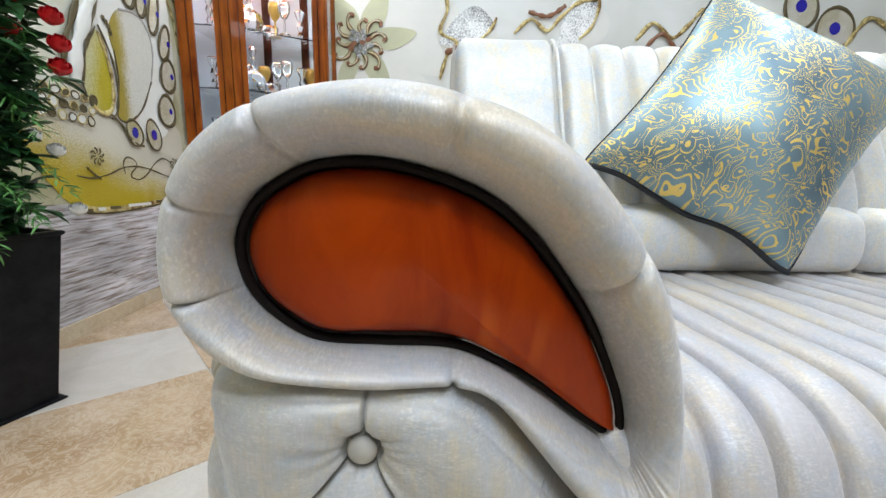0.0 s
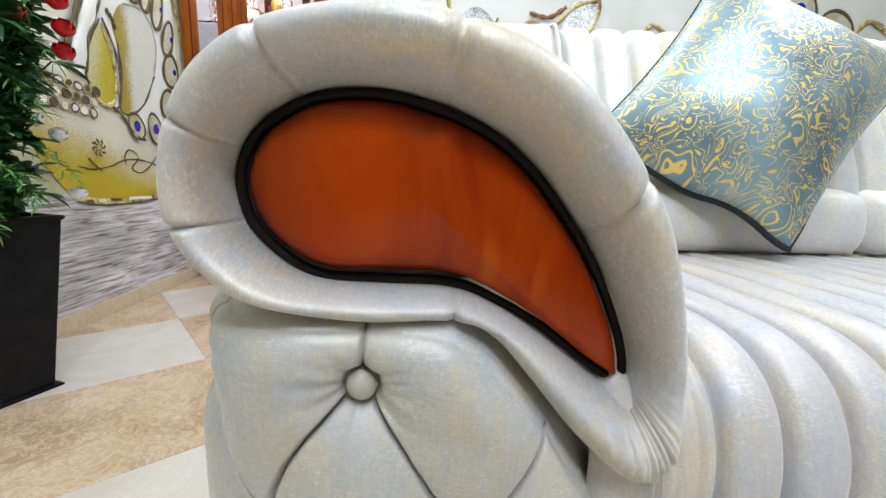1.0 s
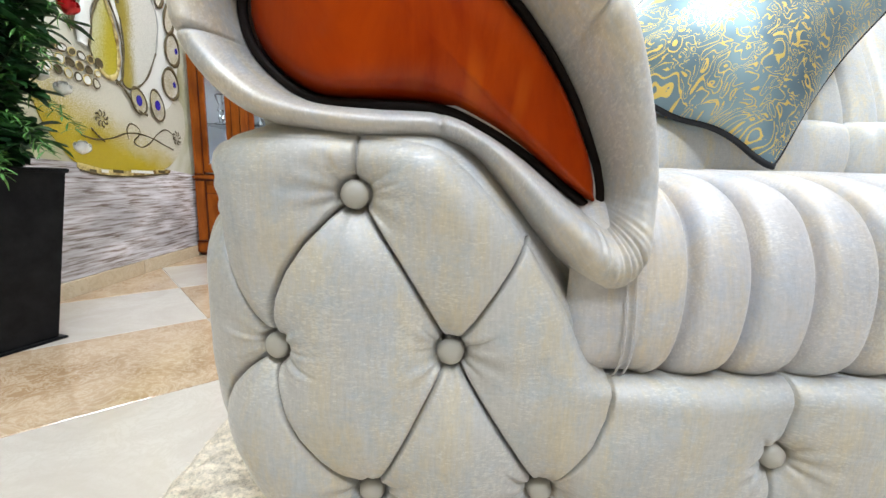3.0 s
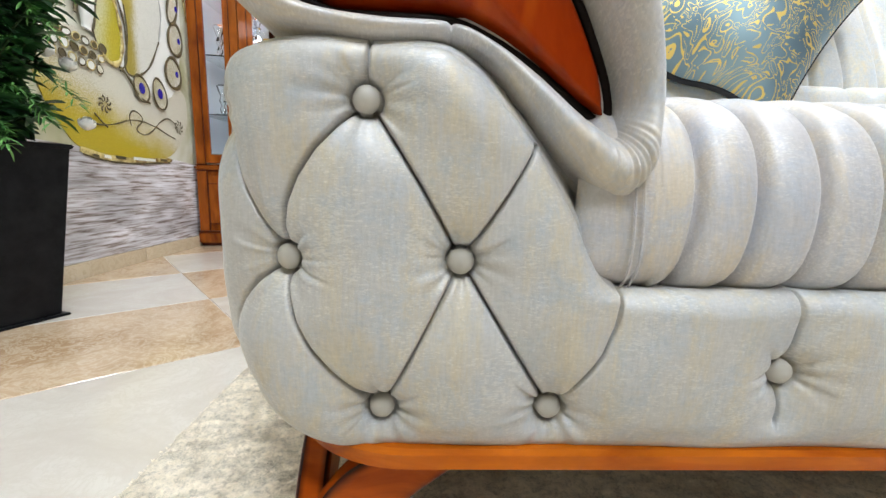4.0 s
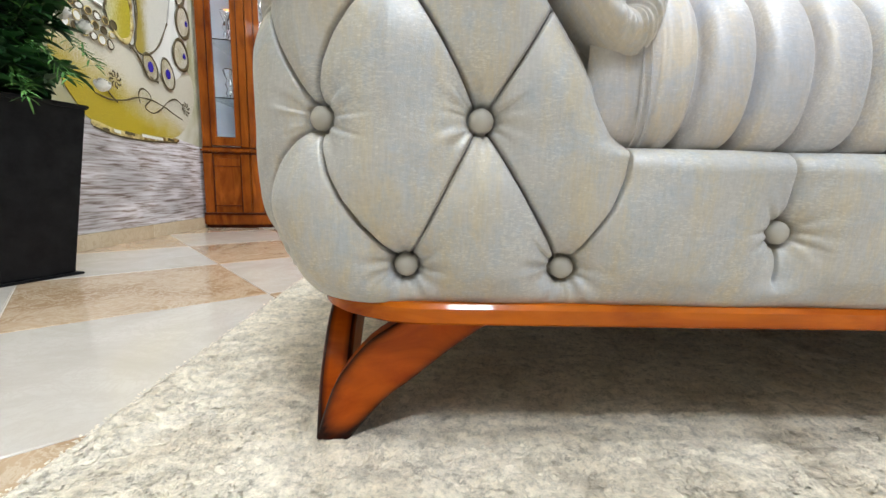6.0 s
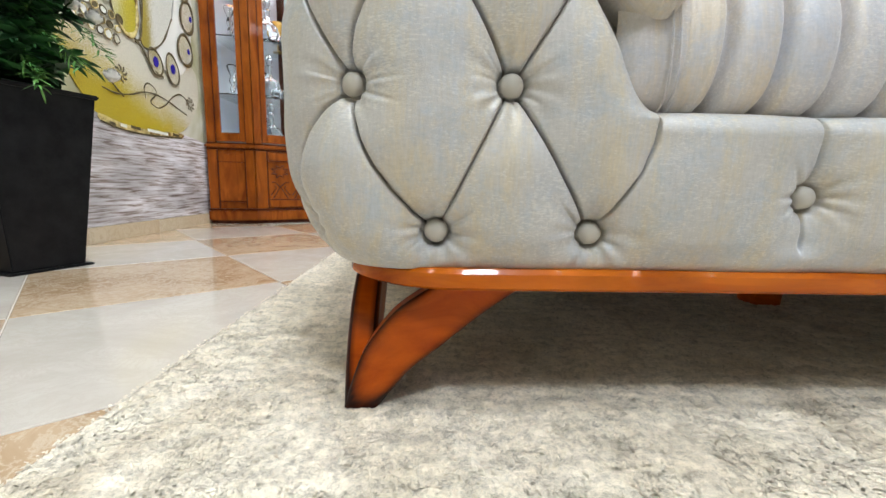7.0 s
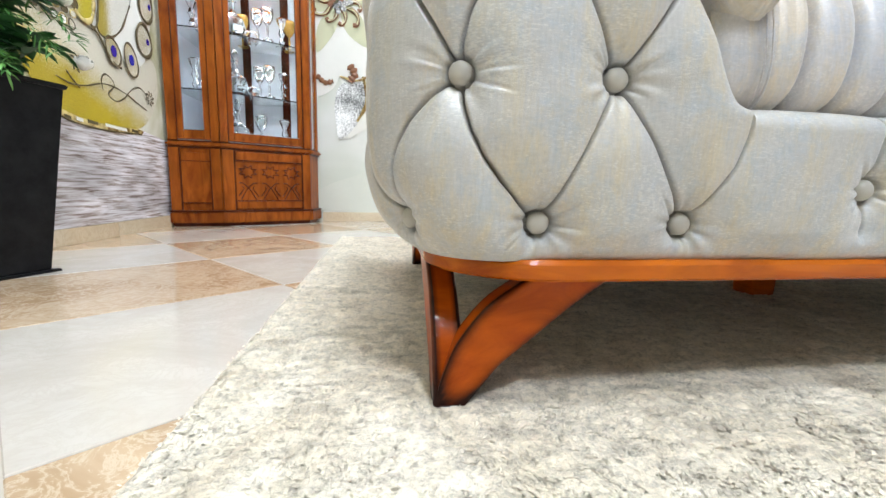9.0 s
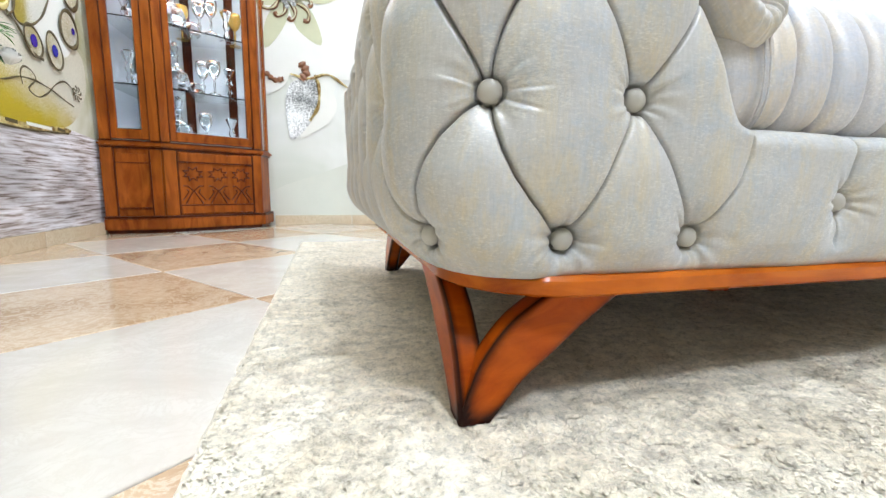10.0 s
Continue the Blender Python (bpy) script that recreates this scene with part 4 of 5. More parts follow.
# ---- murals ----
def flat_shape(name, root, plane, pts, lift, material, n=60, smooth_curve=True, label=""):
    """A printed shape: a thin sheet on the left ('x') or back ('y') wall. pts: along the wall and up."""
    c = closed_curve(pts, n) if smooth_curve else np.array(pts, float)
    bm = bmesh.new()
    if plane == "x":
        ring = [bm.verts.new((LEFT + lift, a, b)) for a, b in c]
    else:
        ring = [bm.verts.new((a, BACK - lift, b)) for a, b in c]
    f = bm.faces.new(ring)
    r = bmesh.ops.extrude_face_region(bm, geom=[f])
    vs = [g for g in r["geom"] if isinstance(g, bmesh.types.BMVert)]
    bmesh.ops.translate(bm, verts=vs, vec=(-0.0012, 0, 0) if plane == "x" else (0, 0.0012, 0))
    bmesh.ops.triangulate(bm, faces=[q for q in bm.faces if len(q.verts) > 4])
    return part(name, bm, material, root, label)


def line_shape(name, root, plane, pts, width, material, lift=0.006, closed=False, n=60):
    c = closed_curve(pts, n) if closed else open_curve(pts, n)
    p = np.c_[np.full(len(c), LEFT + lift), c] if plane == "x" else np.c_[c[:, 0], np.full(len(c), BACK - lift), c[:, 1]]
    w = width * (0.75 + 0.5 * np.sin(np.arange(len(c)) * 0.23) ** 2)
    v, f = tube(p, w, 6, closed)
    # pressed nearly flat against the paper
    if plane == "x":
        v[:, 0] = LEFT + lift + (v[:, 0] - LEFT - lift) * 0.3
    else:
        v[:, 1] = BACK - lift + (v[:, 1] - BACK + lift) * 0.3
    return mesh_object(name, v, f, material, root)


def oval(cy, cz, a, b, turn=0.0, n=10, pinch=0.0):
    out = []
    for i in range(n):
        t = 2 * math.pi * i / n
        x, y = a * math.cos(t) * (1 + pinch * math.sin(t)), b * math.sin(t)
        ca, sa = math.cos(turn), math.sin(turn)
        out.append((cy + x * ca - y * sa, cz + x * sa + y * ca))
    return out


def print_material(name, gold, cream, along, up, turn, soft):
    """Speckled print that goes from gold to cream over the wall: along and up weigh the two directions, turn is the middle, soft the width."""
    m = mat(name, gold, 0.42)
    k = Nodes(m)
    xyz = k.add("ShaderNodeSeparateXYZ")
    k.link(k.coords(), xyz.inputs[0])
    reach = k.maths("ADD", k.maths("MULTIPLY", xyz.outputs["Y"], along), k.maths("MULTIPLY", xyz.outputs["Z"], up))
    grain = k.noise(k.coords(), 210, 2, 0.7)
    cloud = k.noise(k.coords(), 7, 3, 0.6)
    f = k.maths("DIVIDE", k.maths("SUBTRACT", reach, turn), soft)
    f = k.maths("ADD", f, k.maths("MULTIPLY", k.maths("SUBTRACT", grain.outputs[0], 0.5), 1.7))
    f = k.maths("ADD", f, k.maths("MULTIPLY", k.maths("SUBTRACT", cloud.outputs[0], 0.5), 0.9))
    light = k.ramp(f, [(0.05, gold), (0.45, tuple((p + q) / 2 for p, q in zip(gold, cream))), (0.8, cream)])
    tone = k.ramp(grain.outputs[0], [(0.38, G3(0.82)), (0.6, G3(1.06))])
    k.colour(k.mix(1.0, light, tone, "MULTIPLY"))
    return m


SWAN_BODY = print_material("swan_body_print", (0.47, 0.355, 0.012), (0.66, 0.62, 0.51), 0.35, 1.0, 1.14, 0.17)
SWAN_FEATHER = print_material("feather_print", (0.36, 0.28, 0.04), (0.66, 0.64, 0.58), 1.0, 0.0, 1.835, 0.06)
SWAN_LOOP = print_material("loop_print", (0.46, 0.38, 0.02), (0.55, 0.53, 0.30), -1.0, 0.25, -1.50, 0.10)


def mural_left():
    root = tagged(new("wall_mural"), "printed mural of a gilded jewelled swan on rippling water", "mural")
    flat_shape("water", root, "x", [(-0.6, 0.059), (2.715, 0.059), (2.715, 0.38), (2.30, 0.43), (2.05, 0.455), (1.55, 0.47), (1.2, 0.49), (-0.6, 0.49)], 0.002, PAINT_WATER, smooth_curve=False, label="painted rippling grey-brown water")
    body = [(1.36, 0.80), (1.40, 0.62), (1.46, 0.53), (1.53, 0.468), (1.68, 0.448), (1.84, 0.444), (2.00, 0.453), (2.11, 0.505), (2.19, 0.60), (2.216, 0.69), (2.19, 0.785), (2.05, 0.82), (1.85, 0.82), (1.66, 0.87), (1.50, 0.88)]
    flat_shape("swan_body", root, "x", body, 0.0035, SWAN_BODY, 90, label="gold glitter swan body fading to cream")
    # gilded foot of the body with its glints
    flat_shape("gold_rim", root, "x", [(1.525, 0.472), (1.64, 0.452), (1.80, 0.446), (2.035, 0.456), (2.035, 0.437), (1.80, 0.424), (1.64, 0.428), (1.535, 0.446)], 0.0052, GOLD_LINE, 50, True, "gilded foot of the swan")
    line_shape("outline", root, "x", [(1.53, 0.446), (1.64, 0.427), (1.80, 0.423), (2.035, 0.436)], 0.0035, OLIVE_DARK, 0.0070)
    for a, w, m in ((1.575, 0.03, OLIVE_DARK), (1.63, 0.035, IVORY), (1.69, 0.055, OLIVE_DARK), (1.79, 0.14, IVORY), (1.97, 0.045, OLIVE_DARK)):
        top = 0.450 if a < 1.9 else 0.452
        flat_shape("rim_glint", root, "x", [(a, top), (a + w, top - 0.003), (a + w, top - 0.015), (a, top - 0.012)], 0.0066, m, smooth_curve=False)
    # wing: white field, the long feather and the loop of the neck
    wing = [(1.64, 0.88), (1.74, 0.82), (1.82, 0.765), (1.90, 0.73), (2.05, 0.73), (2.13, 0.80), (2.17, 0.92), (2.20, 1.10), (2.19, 1.35), (2.14, 1.62), (1.98, 1.74), (1.78, 1.70), (1.70, 1.50), (1.66, 1.20)]
    flat_shape("wing", root, "x", wing, 0.0078, IVORY, 90, label="ivory wing with dark outlines")
    feather = [(1.790, 1.120), (1.806, 1.04), (1.812, 0.93), (1.785, 0.825), (1.80, 0.785), (1.86, 0.790), (1.94, 0.850), (2.015, 0.97), (2.045, 1.10), (2.02, 1.19), (1.95, 1.23), (1.85, 1.21)]
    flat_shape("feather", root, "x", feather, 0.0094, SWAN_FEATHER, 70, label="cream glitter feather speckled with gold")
    line_shape("outline", root, "x", [(1.806, 1.05), (1.812, 0.93), (1.785, 0.825), (1.80, 0.785), (1.86, 0.790), (1.94, 0.850), (2.015, 0.97)], 0.0048, OLIVE_DARK, 0.0112)
    line_shape("feather_edge", root, "x", [(2.015, 0.97), (2.045, 1.10), (2.02, 1.19), (1.95, 1.23), (1.86, 1.215)], 0.005, GREY_LINE, 0.0112)
    gap = [(1.722, 1.10), (1.665, 1.01), (1.638, 0.92), (1.655, 0.845), (1.71, 0.805), (1.755, 0.830), (1.772, 0.90), (1.765, 1.00), (1.748, 1.06)]
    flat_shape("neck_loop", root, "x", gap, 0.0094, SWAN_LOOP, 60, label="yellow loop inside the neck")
    line_shape("gold_edge", root, "x", [(1.73, 1.095), (1.762, 1.02), (1.778, 0.92), (1.762, 0.83), (1.715, 0.800), (1.665, 0.822)], 0.0095, GOLD_LINE, 0.0112)
    line_shape("outline", root, "x", [(1.735, 1.12), (1.785, 1.02), (1.800, 0.92), (1.785, 0.82), (1.75, 0.785)], 0.0055, OLIVE_DARK, 0.0125)
    line_shape("outline", root, "x", [(1.722, 1.11), (1.660, 1.01), (1.630, 0.92), (1.640, 0.86)], 0.0045, OLIVE_DARK, 0.0112)
    line_shape("neck", root, "x", [(1.60, 0.89), (1.615, 0.98), (1.65, 1.07), (1.70, 1.17), (1.76, 1.32), (1.82, 1.5)], 0.030, IVORY, 0.0115)
    line_shape("neck_shade", root, "x", [(1.555, 0.93), (1.575, 1.02), (1.615, 1.10), (1.655, 1.19), (1.71, 1.34), (1.77, 1.5)], 0.013, OLIVE_DARK, 0.0135)
    line_shape("outline", root, "x", [(1.632, 0.90), (1.650, 0.99), (1.69, 1.09), (1.735, 1.19), (1.79, 1.34)], 0.0055, OLIVE_DARK, 0.0150)
    line_shape("outline", root, "x", [(1.76, 1.16), (1.79, 1.13), (1.80, 1.10)], 0.009, OLIVE_DARK, 0.0125)
    line_shape("outline", root, "x", [(1.74, 0.805), (1.79, 0.775), (1.84, 0.72), (1.88, 0.695), (1.92, 0.690)], 0.0058, OLIVE_DARK, 0.0112)
    eyes = [(1.868, 0.742, 0.044, 0.056, 0.55, 0.018), (1.990, 0.742, 0.046, 0.068, 0.30, 0.018), (2.105, 0.860, 0.060, 0.070, 0.0, 0.011), (2.140, 1.022, 0.054, 0.074, -0.15, 0.011), (2.135, 1.165, 0.036, 0.082, -0.32, 0.011), (2.075, 1.275, 0.034, 0.098, -0.25, 0.010), (1.995, 1.300, 0.030, 0.072, -0.15, 0.009), (1.915, 1.300, 0.036, 0.058, 0.1, 0.009), (2.06, 1.52, 0.036, 0.07, 0.0, 0.010), (1.93, 1.50, 0.036, 0.07, 0.0, 0.010)]
    for a, b, w, h, t, r in eyes:
        e = oval(a, b, w, h, t, 10, -0.12)
        flat_shape("eye_feather", root, "x", e, 0.0125, CREAM_GLITTER, 40)
        line_shape("outline", root, "x", e, 0.0080 if r < 0.015 else 0.0046, OLIVE_DARK, 0.0140, True, 40)
        flat_shape("blue_stone", root, "x", oval(a + (0.026 if r < 0.015 else 0.0), b, r, r * 1.25, 0, 8), 0.0160, BLUE_STONE, 20)
    # chain of pale beads over the shoulder, dark between
    rnd = random.Random(8)
    for i in range(6):
        for j in range(3):
            a, b = 1.445 + 0.040 * i + 0.012 * j, 0.780 + 0.038 * j - 0.003 * i
            e = oval(a, b, rnd.uniform(0.014, 0.020), rnd.uniform(0.012, 0.018), rnd.uniform(-0.4, 0.6), 8, rnd.uniform(-0.3, 0.3))
            flat_shape("bead", root, "x", e, 0.0108, (IVORY, CREAM_GLITTER, IVORY, OLIVE_DARK)[rnd.randrange(4)], 16)
            line_shape("outline", root, "x", e, 0.0030, OLIVE_DARK if (i + j) % 2 else GOLD_LINE, 0.0118, True, 16)
    # scrolling vine on the body
    line_shape("vine", root, "x", [(1.55, 0.570), (1.62, 0.560), (1.70, 0.572), (1.783, 0.598), (1.867, 0.603), (1.955, 0.589), (2.02, 0.570), (2.09, 0.552)], 0.0030, OLIVE_DARK, 0.0085)
    line_shape("vine", root, "x", [(1.790, 0.575), (1.785, 0.615), (1.810, 0.640), (1.850, 0.630), (1.862, 0.605), (1.82, 0.566), (1.87, 0.548), (1.93, 0.575), (1.98, 0.615), (2.04, 0.640), (2.09, 0.625), (2.11, 0.595)], 0.0030, OLIVE_DARK, 0.0092)
    line_shape("vine", root, "x", [(1.60, 0.60), (1.63, 0.575), (1.66, 0.555)], 0.0038, OLIVE_DARK, 0.0085)
    for cy, cz in ((2.125, 0.610), (1.655, 0.640)):
        for i in range(8):
            a = 2 * math.pi * i / 8
            line_shape("vine", root, "x", [(cy + 0.010 * math.cos(a), cz + 0.010 * math.sin(a)), (cy + 0.024 * math.cos(a), cz + 0.024 * math.sin(a)), (cy + 0.032 * math.cos(a + .3), cz + 0.032 * math.sin(a + .3))], 0.0032, OLIVE_DARK, 0.0095, False, 8)
    # tail strokes by the corner
    for a, b in ((2.24, 1.28), (2.27, 1.34), (2.30, 1.27), (2.33, 1.36)):
        line_shape("brush_stroke", root, "x", [(a - 0.12, b + 0.26), (a - 0.05, b + 0.12), (a, b), (a + 0.02, b - 0.14)], 0.008, GOLD_LINE if a < 2.3 else OLIVE_DARK, 0.006)


mural_left()


def jewel_flower(root, cx, cz, size):
    r = size
    for i in range(11):
        a = 2 * math.pi * i / 11 + 0.3
        reach = 1.0 + 0.14 * math.sin(i * 2.3)

        def at(f, da):
            return (cx + f * reach * r * math.cos(a + da), cz + f * reach * r * math.sin(a + da))
        curl = [at(0.42, 0), at(0.72, 0.20), at(0.98, 0.10), at(1.12, -0.08), at(1.04, -0.22)]
        line_shape("gold_curl", root, "y", curl, 0.0105, STEM_BROWN, 0.010, False, 24)
        line_shape("gold_curl", root, "y", curl[:4], 0.005, CREAM_GLITTER, 0.016, False, 20)
    for i in range(16):
        a, f = i * 2.4, 0.13 * math.sqrt(i + 0.5)
        flat_shape("crystal", root, "y", oval(cx + f * r * math.cos(a), cz + f * r * math.sin(a), 0.135 * r, 0.11 * r, a, 8), 0.019 + 0.0001 * i, SILVER_GLITTER if i % 4 else STEM_BROWN, 16)


def heart_leaf(root, cx, cz, w, h, turn):
    def tr(pts):
        c, s = math.cos(turn), math.sin(turn)
        return [(cx + x * w * c - y * h * s, cz + x * w * s + y * h * c) for x, y in pts]
    flat_shape("leaf_half", root, "y", tr([(0.06, 0.42), (0.36, 0.40), (0.52, 0.16), (0.42, -0.12), (0.15, -0.36), (-0.06, -0.50), (0.02, -0.10)]), 0.0075, IVORY, 40)
    flat_shape("leaf_half", root, "y", tr([(0.10, 0.44), (-0.20, 0.46), (-0.44, 0.32), (-0.46, 0.02), (-0.36, -0.28), (-0.22, -0.56), (0.00, -0.34), (0.12, -0.02)]), 0.0092, SILVER_GLITTER, 40, label="silver glitter half of a leaf")
    line_shape("gold_vein", root, "y", tr([(-0.02, 0.58), (0.10, 0.40), (0.16, 0.10), (0.06, -0.18)]), 0.010, GOLD_LINE, 0.012, False, 30)


def mural_back():
    root = tagged(new("flower_mural"), "printed mural of ivory blossoms with jewelled centres and gold stems", "mural")
    cx, cz = -0.455, 1.345
    # six broad petals round the jewel, each with a greenish throat
    for i, (a, ln, w) in enumerate(((0.15, 0.62, 0.30), (1.05, 0.62, 0.32), (2.1, 0.55, 0.34), (3.3, 0.42, 0.26), (4.25, 0.62, 0.24), (5.25, 0.58, 0.30))):
        d = np.array((math.cos(a), math.sin(a)))
        e = np.array((-d[1], d[0]))
        c0 = np.array((cx, cz))
        pts = [c0, c0 + d * ln * 0.35 + e * w * 0.55, c0 + d * ln * 0.75 + e * w * 0.8, c0 + d * ln * 0.98 + e * w * 0.35, c0 + d * ln * 0.93, c0 + d * ln * 1.02 - e * w * 0.35, c0 + d * ln * 0.75 - e * w * 0.8, c0 + d * ln * 0.35 - e * w * 0.55]
        flat_shape("petal", root, "y", [tuple(q) for q in pts], 0.0024 + 0.0006 * i, IVORY, 60)
        pts = [c0, c0 + d * ln * 0.25 + e * w * 0.22, c0 + d * ln * 0.55 + e * w * 0.06, c0 + d * ln * 0.3 - e * w * 0.2]
        flat_shape("petal_throat", root, "y", [tuple(q) for q in pts], 0.0062, PETAL_SHADE, 30)
    jewel_flower(root, cx, cz, 0.135)
    heart_leaf(root, -0.36, 0.70, 0.30, 0.36, -0.22)
    line_shape("stem", root, "y", [(-0.60, 0.90), (-0.55, 0.86), (-0.50, 0.87)], 0.014, STEM_BROWN, 0.010)
    line_shape("stem", root, "y", [(-0.40, 0.97), (-0.37, 0.92), (-0.40, 0.87)], 0.022, STEM_BROWN, 0.012)
    line_shape("stem", root, "y", [(-0.46, 0.90), (-0.36, 0.88), (-0.24, 0.91), (-0.12, 0.84), (0.0, 0.80)], 0.007, GOLD_LINE, 0.013)
    heart_leaf(root, 0.20, 1.40, 0.30, 0.32, -1.0)
    heart_leaf(root, 0.87, 1.46, 0.28, 0.34, -0.5)
    line_shape("stem", root, "y", [(0.02, 1.15), (0.06, 1.28), (0.12, 1.36), (0.02, 1.42), (0.06, 1.55), (0.02, 1.70)], 0.011, GOLD_LINE, 0.013)
    line_shape("stem", root, "y", [(0.05, 1.30), (0.16, 1.34), (0.26, 1.33)], 0.016, STEM_BROWN, 0.016)
    line_shape("stem", root, "y", [(0.46, 1.42), (0.56, 1.50), (0.66, 1.44), (0.74, 1.52), (0.84, 1.60), (0.95, 1.62)], 0.010, GOLD_LINE, 0.013)
    line_shape("stem", root, "y", [(0.54, 1.54), (0.66, 1.52), (0.76, 1.58)], 0.012, STEM_BROWN, 0.016)
    line_shape("stem", root, "y", [(1.20, 1.40), (1.30, 1.50), (1.42, 1.42), (1.52, 1.50), (1.60, 1.58), (1.66, 1.46)], 0.012, GOLD_LINE, 0.013)
    line_shape("stem", root, "y", [(1.26, 1.36), (1.36, 1.44), (1.46, 1.36), (1.56, 1.44)], 0.012, STEM_BROWN, 0.016)
    for a, b, w, h in ((2.19, 1.62, 0.10, 0.13), (2.42, 1.50, 0.12, 0.12), (2.16, 1.86, 0.08, 0.12)):
        e = oval(a, b, w, h, 0.3, 10, -0.1)
        flat_shape("eye_feather", root, "y", e, 0.008, CREAM_GLITTER, 40)
        line_shape("outline", root, "y", e, 0.010, OLIVE_DARK, 0.010, True, 40)
        flat_shape("blue_stone", root, "y", oval(a, b, 0.034, 0.036, 0, 8), 0.0115, BLUE_STONE, 20)
    line_shape("stem", root, "y", [(2.5, 1.40), (2.62, 1.56), (2.76, 1.50), (2.84, 1.38)], 0.014, GOLD_LINE, 0.013)
    # pale sweep low on the wall
    flat_shape("sweep", root, "y", [(-0.60, 0.20), (-0.30, 0.32), (0.20, 0.50), (0.8, 0.62), (1.4, 0.62), (1.4, 0.08), (-0.60, 0.07)], 0.002, PETAL_PALE, 50)



mural_back()


# ---- corner display cabinet ----
def cabinet():
    P = [Vector(q) for q in ((-1.262, 2.245), (-1.030, 2.285), (-0.622, 2.545), (-0.600, 2.705))]
    cab = thing("display_cabinet", (-1.0, 2.5, 0), "cherry-stained corner display cabinet with glass doors and mirror back", "cabinet")
    ox, oy = -1.0, 2.5

    def piece(name, i, s0, s1, z0, z1, d0, d1, material, parent=cab, bevel=0.003, label=""):
        """A bar on facet i: s along it, d outwards from its plane."""
        A, B = P[i], P[i + 1]
        dr = (B - A).normalized()
        nr = Vector((dr.y, -dr.x))
        c = A + dr * (s0 + s1) / 2 + nr * (d0 + d1) / 2
        turn = Matrix.Rotation(math.atan2(dr.y, dr.x), 4, "Z")
        return part(name, box((abs(s1 - s0), abs(d1 - d0), z1 - z0), (c.x - ox, c.y - oy, (z0 + z1) / 2), bevel, turn), material, parent, label)

    def slab(name, grow, z0, z1, material, bevel=0.004, parent=cab):
        cen = Vector((-1.27, 2.71))
        bm = bmesh.new()
        pts = [Vector((-1.268, 2.71))] + [p + (p - cen).normalized() * grow for p in P]
        pts[1].x, pts[-1].y = -1.268, 2.71
        lo = [bm.verts.new((p.x - ox, p.y - oy, z0)) for p in pts]
        hi = [bm.verts.new((p.x - ox, p.y - oy, z1)) for p in pts]
        bm.faces.new(lo[::-1]), bm.faces.new(hi)
        for k in range(5):
            bm.faces.new((lo[k], lo[(k + 1) % 5], hi[(k + 1) % 5], hi[k]))
        bmesh.ops.recalc_face_normals(bm, faces=bm.faces)
        if bevel:
            bmesh.ops.bevel(bm, geom=[e for e in bm.edges if abs(e.verts[0].co.z - e.verts[1].co.z) < 1e-5], offset=bevel, segments=2, affect="EDGES")
        return part(name, bm, material, parent)

    slab("foot_strip", -0.010, 0.0, 0.022, WOOD_CAB_DARK)
    slab("plinth", 0.012, 0.018, 0.075, WOOD_CAB)
    slab("plinth_bead", 0.016, 0.074, 0.084, WOOD_CAB_DARK, 0.003)
    slab("lower_body", -0.004, 0.084, 0.405, WOOD_CAB, 0)
    slab("waist_bead", 0.006, 0.402, 0.412, WOOD_CAB_DARK, 0.003)
    slab("waist_moulding", 0.016, 0.411, 0.432, WOOD_CAB, 0.006)
    slab("waist_bead", 0.004, 0.432, 0.440, WOOD_CAB_DARK, 0.003)
    lens = [(P[i + 1] - P[i]).length for i in range(3)]
    # lower fronts
    L0, L1, L2 = lens
    piece("stile", 0, 0.0, 0.045, 0.085, 0.402, 0, 0.010, WOOD_CAB)
    piece("stile", 0, L0 - 0.045, L0 - 0.002, 0.085, 0.402, 0, 0.010, WOOD_CAB)
    side = piece("side_panel", 0, 0.052, L0 - 0.052, 0.12, 0.38, -0.003, 0.003, WOOD_CAB)
    piece("groove", 0, 0.045, L0 - 0.045, 0.335, 0.339, 0.001, 0.005, WOOD_CAB_DARK, side, 0.0005)
    piece("groove", 0, 0.045, L0 - 0.045, 0.122, 0.126, 0.001, 0.005, WOOD_CAB_DARK, side, 0.0005)
    for s in (0.046, L0 - 0.050):
        piece("groove", 0, s, s + 0.005, 0.086, 0.40, 0.001, 0.0118, WOOD_CAB_DARK, side, 0.0005)
    piece("stile", 1, 0.004, 0.060, 0.085, 0.402, 0, 0.010, WOOD_CAB)
    piece("stile", 1, L1 - 0.050, L1 - 0.004, 0.085, 0.402, 0, 0.010, WOOD_CAB)
    door = piece("door", 1, 0.066, L1 - 0.056, 0.090, 0.398, -0.002, 0.006, WOOD_CAB)
    piece("door_rail", 1, 0.070, L1 - 0.060, 0.352, 0.394, 0.004, 0.013, WOOD_CAB, door)
    piece("door_rail", 1, 0.070, L1 - 0.060, 0.094, 0.132, 0.004, 0.013, WOOD_CAB, door)
    for z in (0.346, 0.132):
        piece("groove", 1, 0.068, L1 - 0.058, z, z + 0.006, 0.005, 0.0145, WOOD_CAB_DARK, door, 0.0005)
    for s in (0.061, L1 - 0.056):
        piece("groove", 1, s, s + 0.006, 0.088, 0.400, 0.001, 0.012, WOOD_CAB_DARK, door, 0.0005)
    # carved stars and chevrons on the door
    A, B = P[1], P[2]
    dr = (B - A).normalized()
    nr = Vector((dr.y, -dr.x))

    def carve(pts, closed=True):
        q = [(A.x + dr.x * s + nr.x * 0.0066 - ox, A.y + dr.y * s + nr.y * 0.0066 - oy, z) for s, z in pts]
        fine = []
        m = len(q)
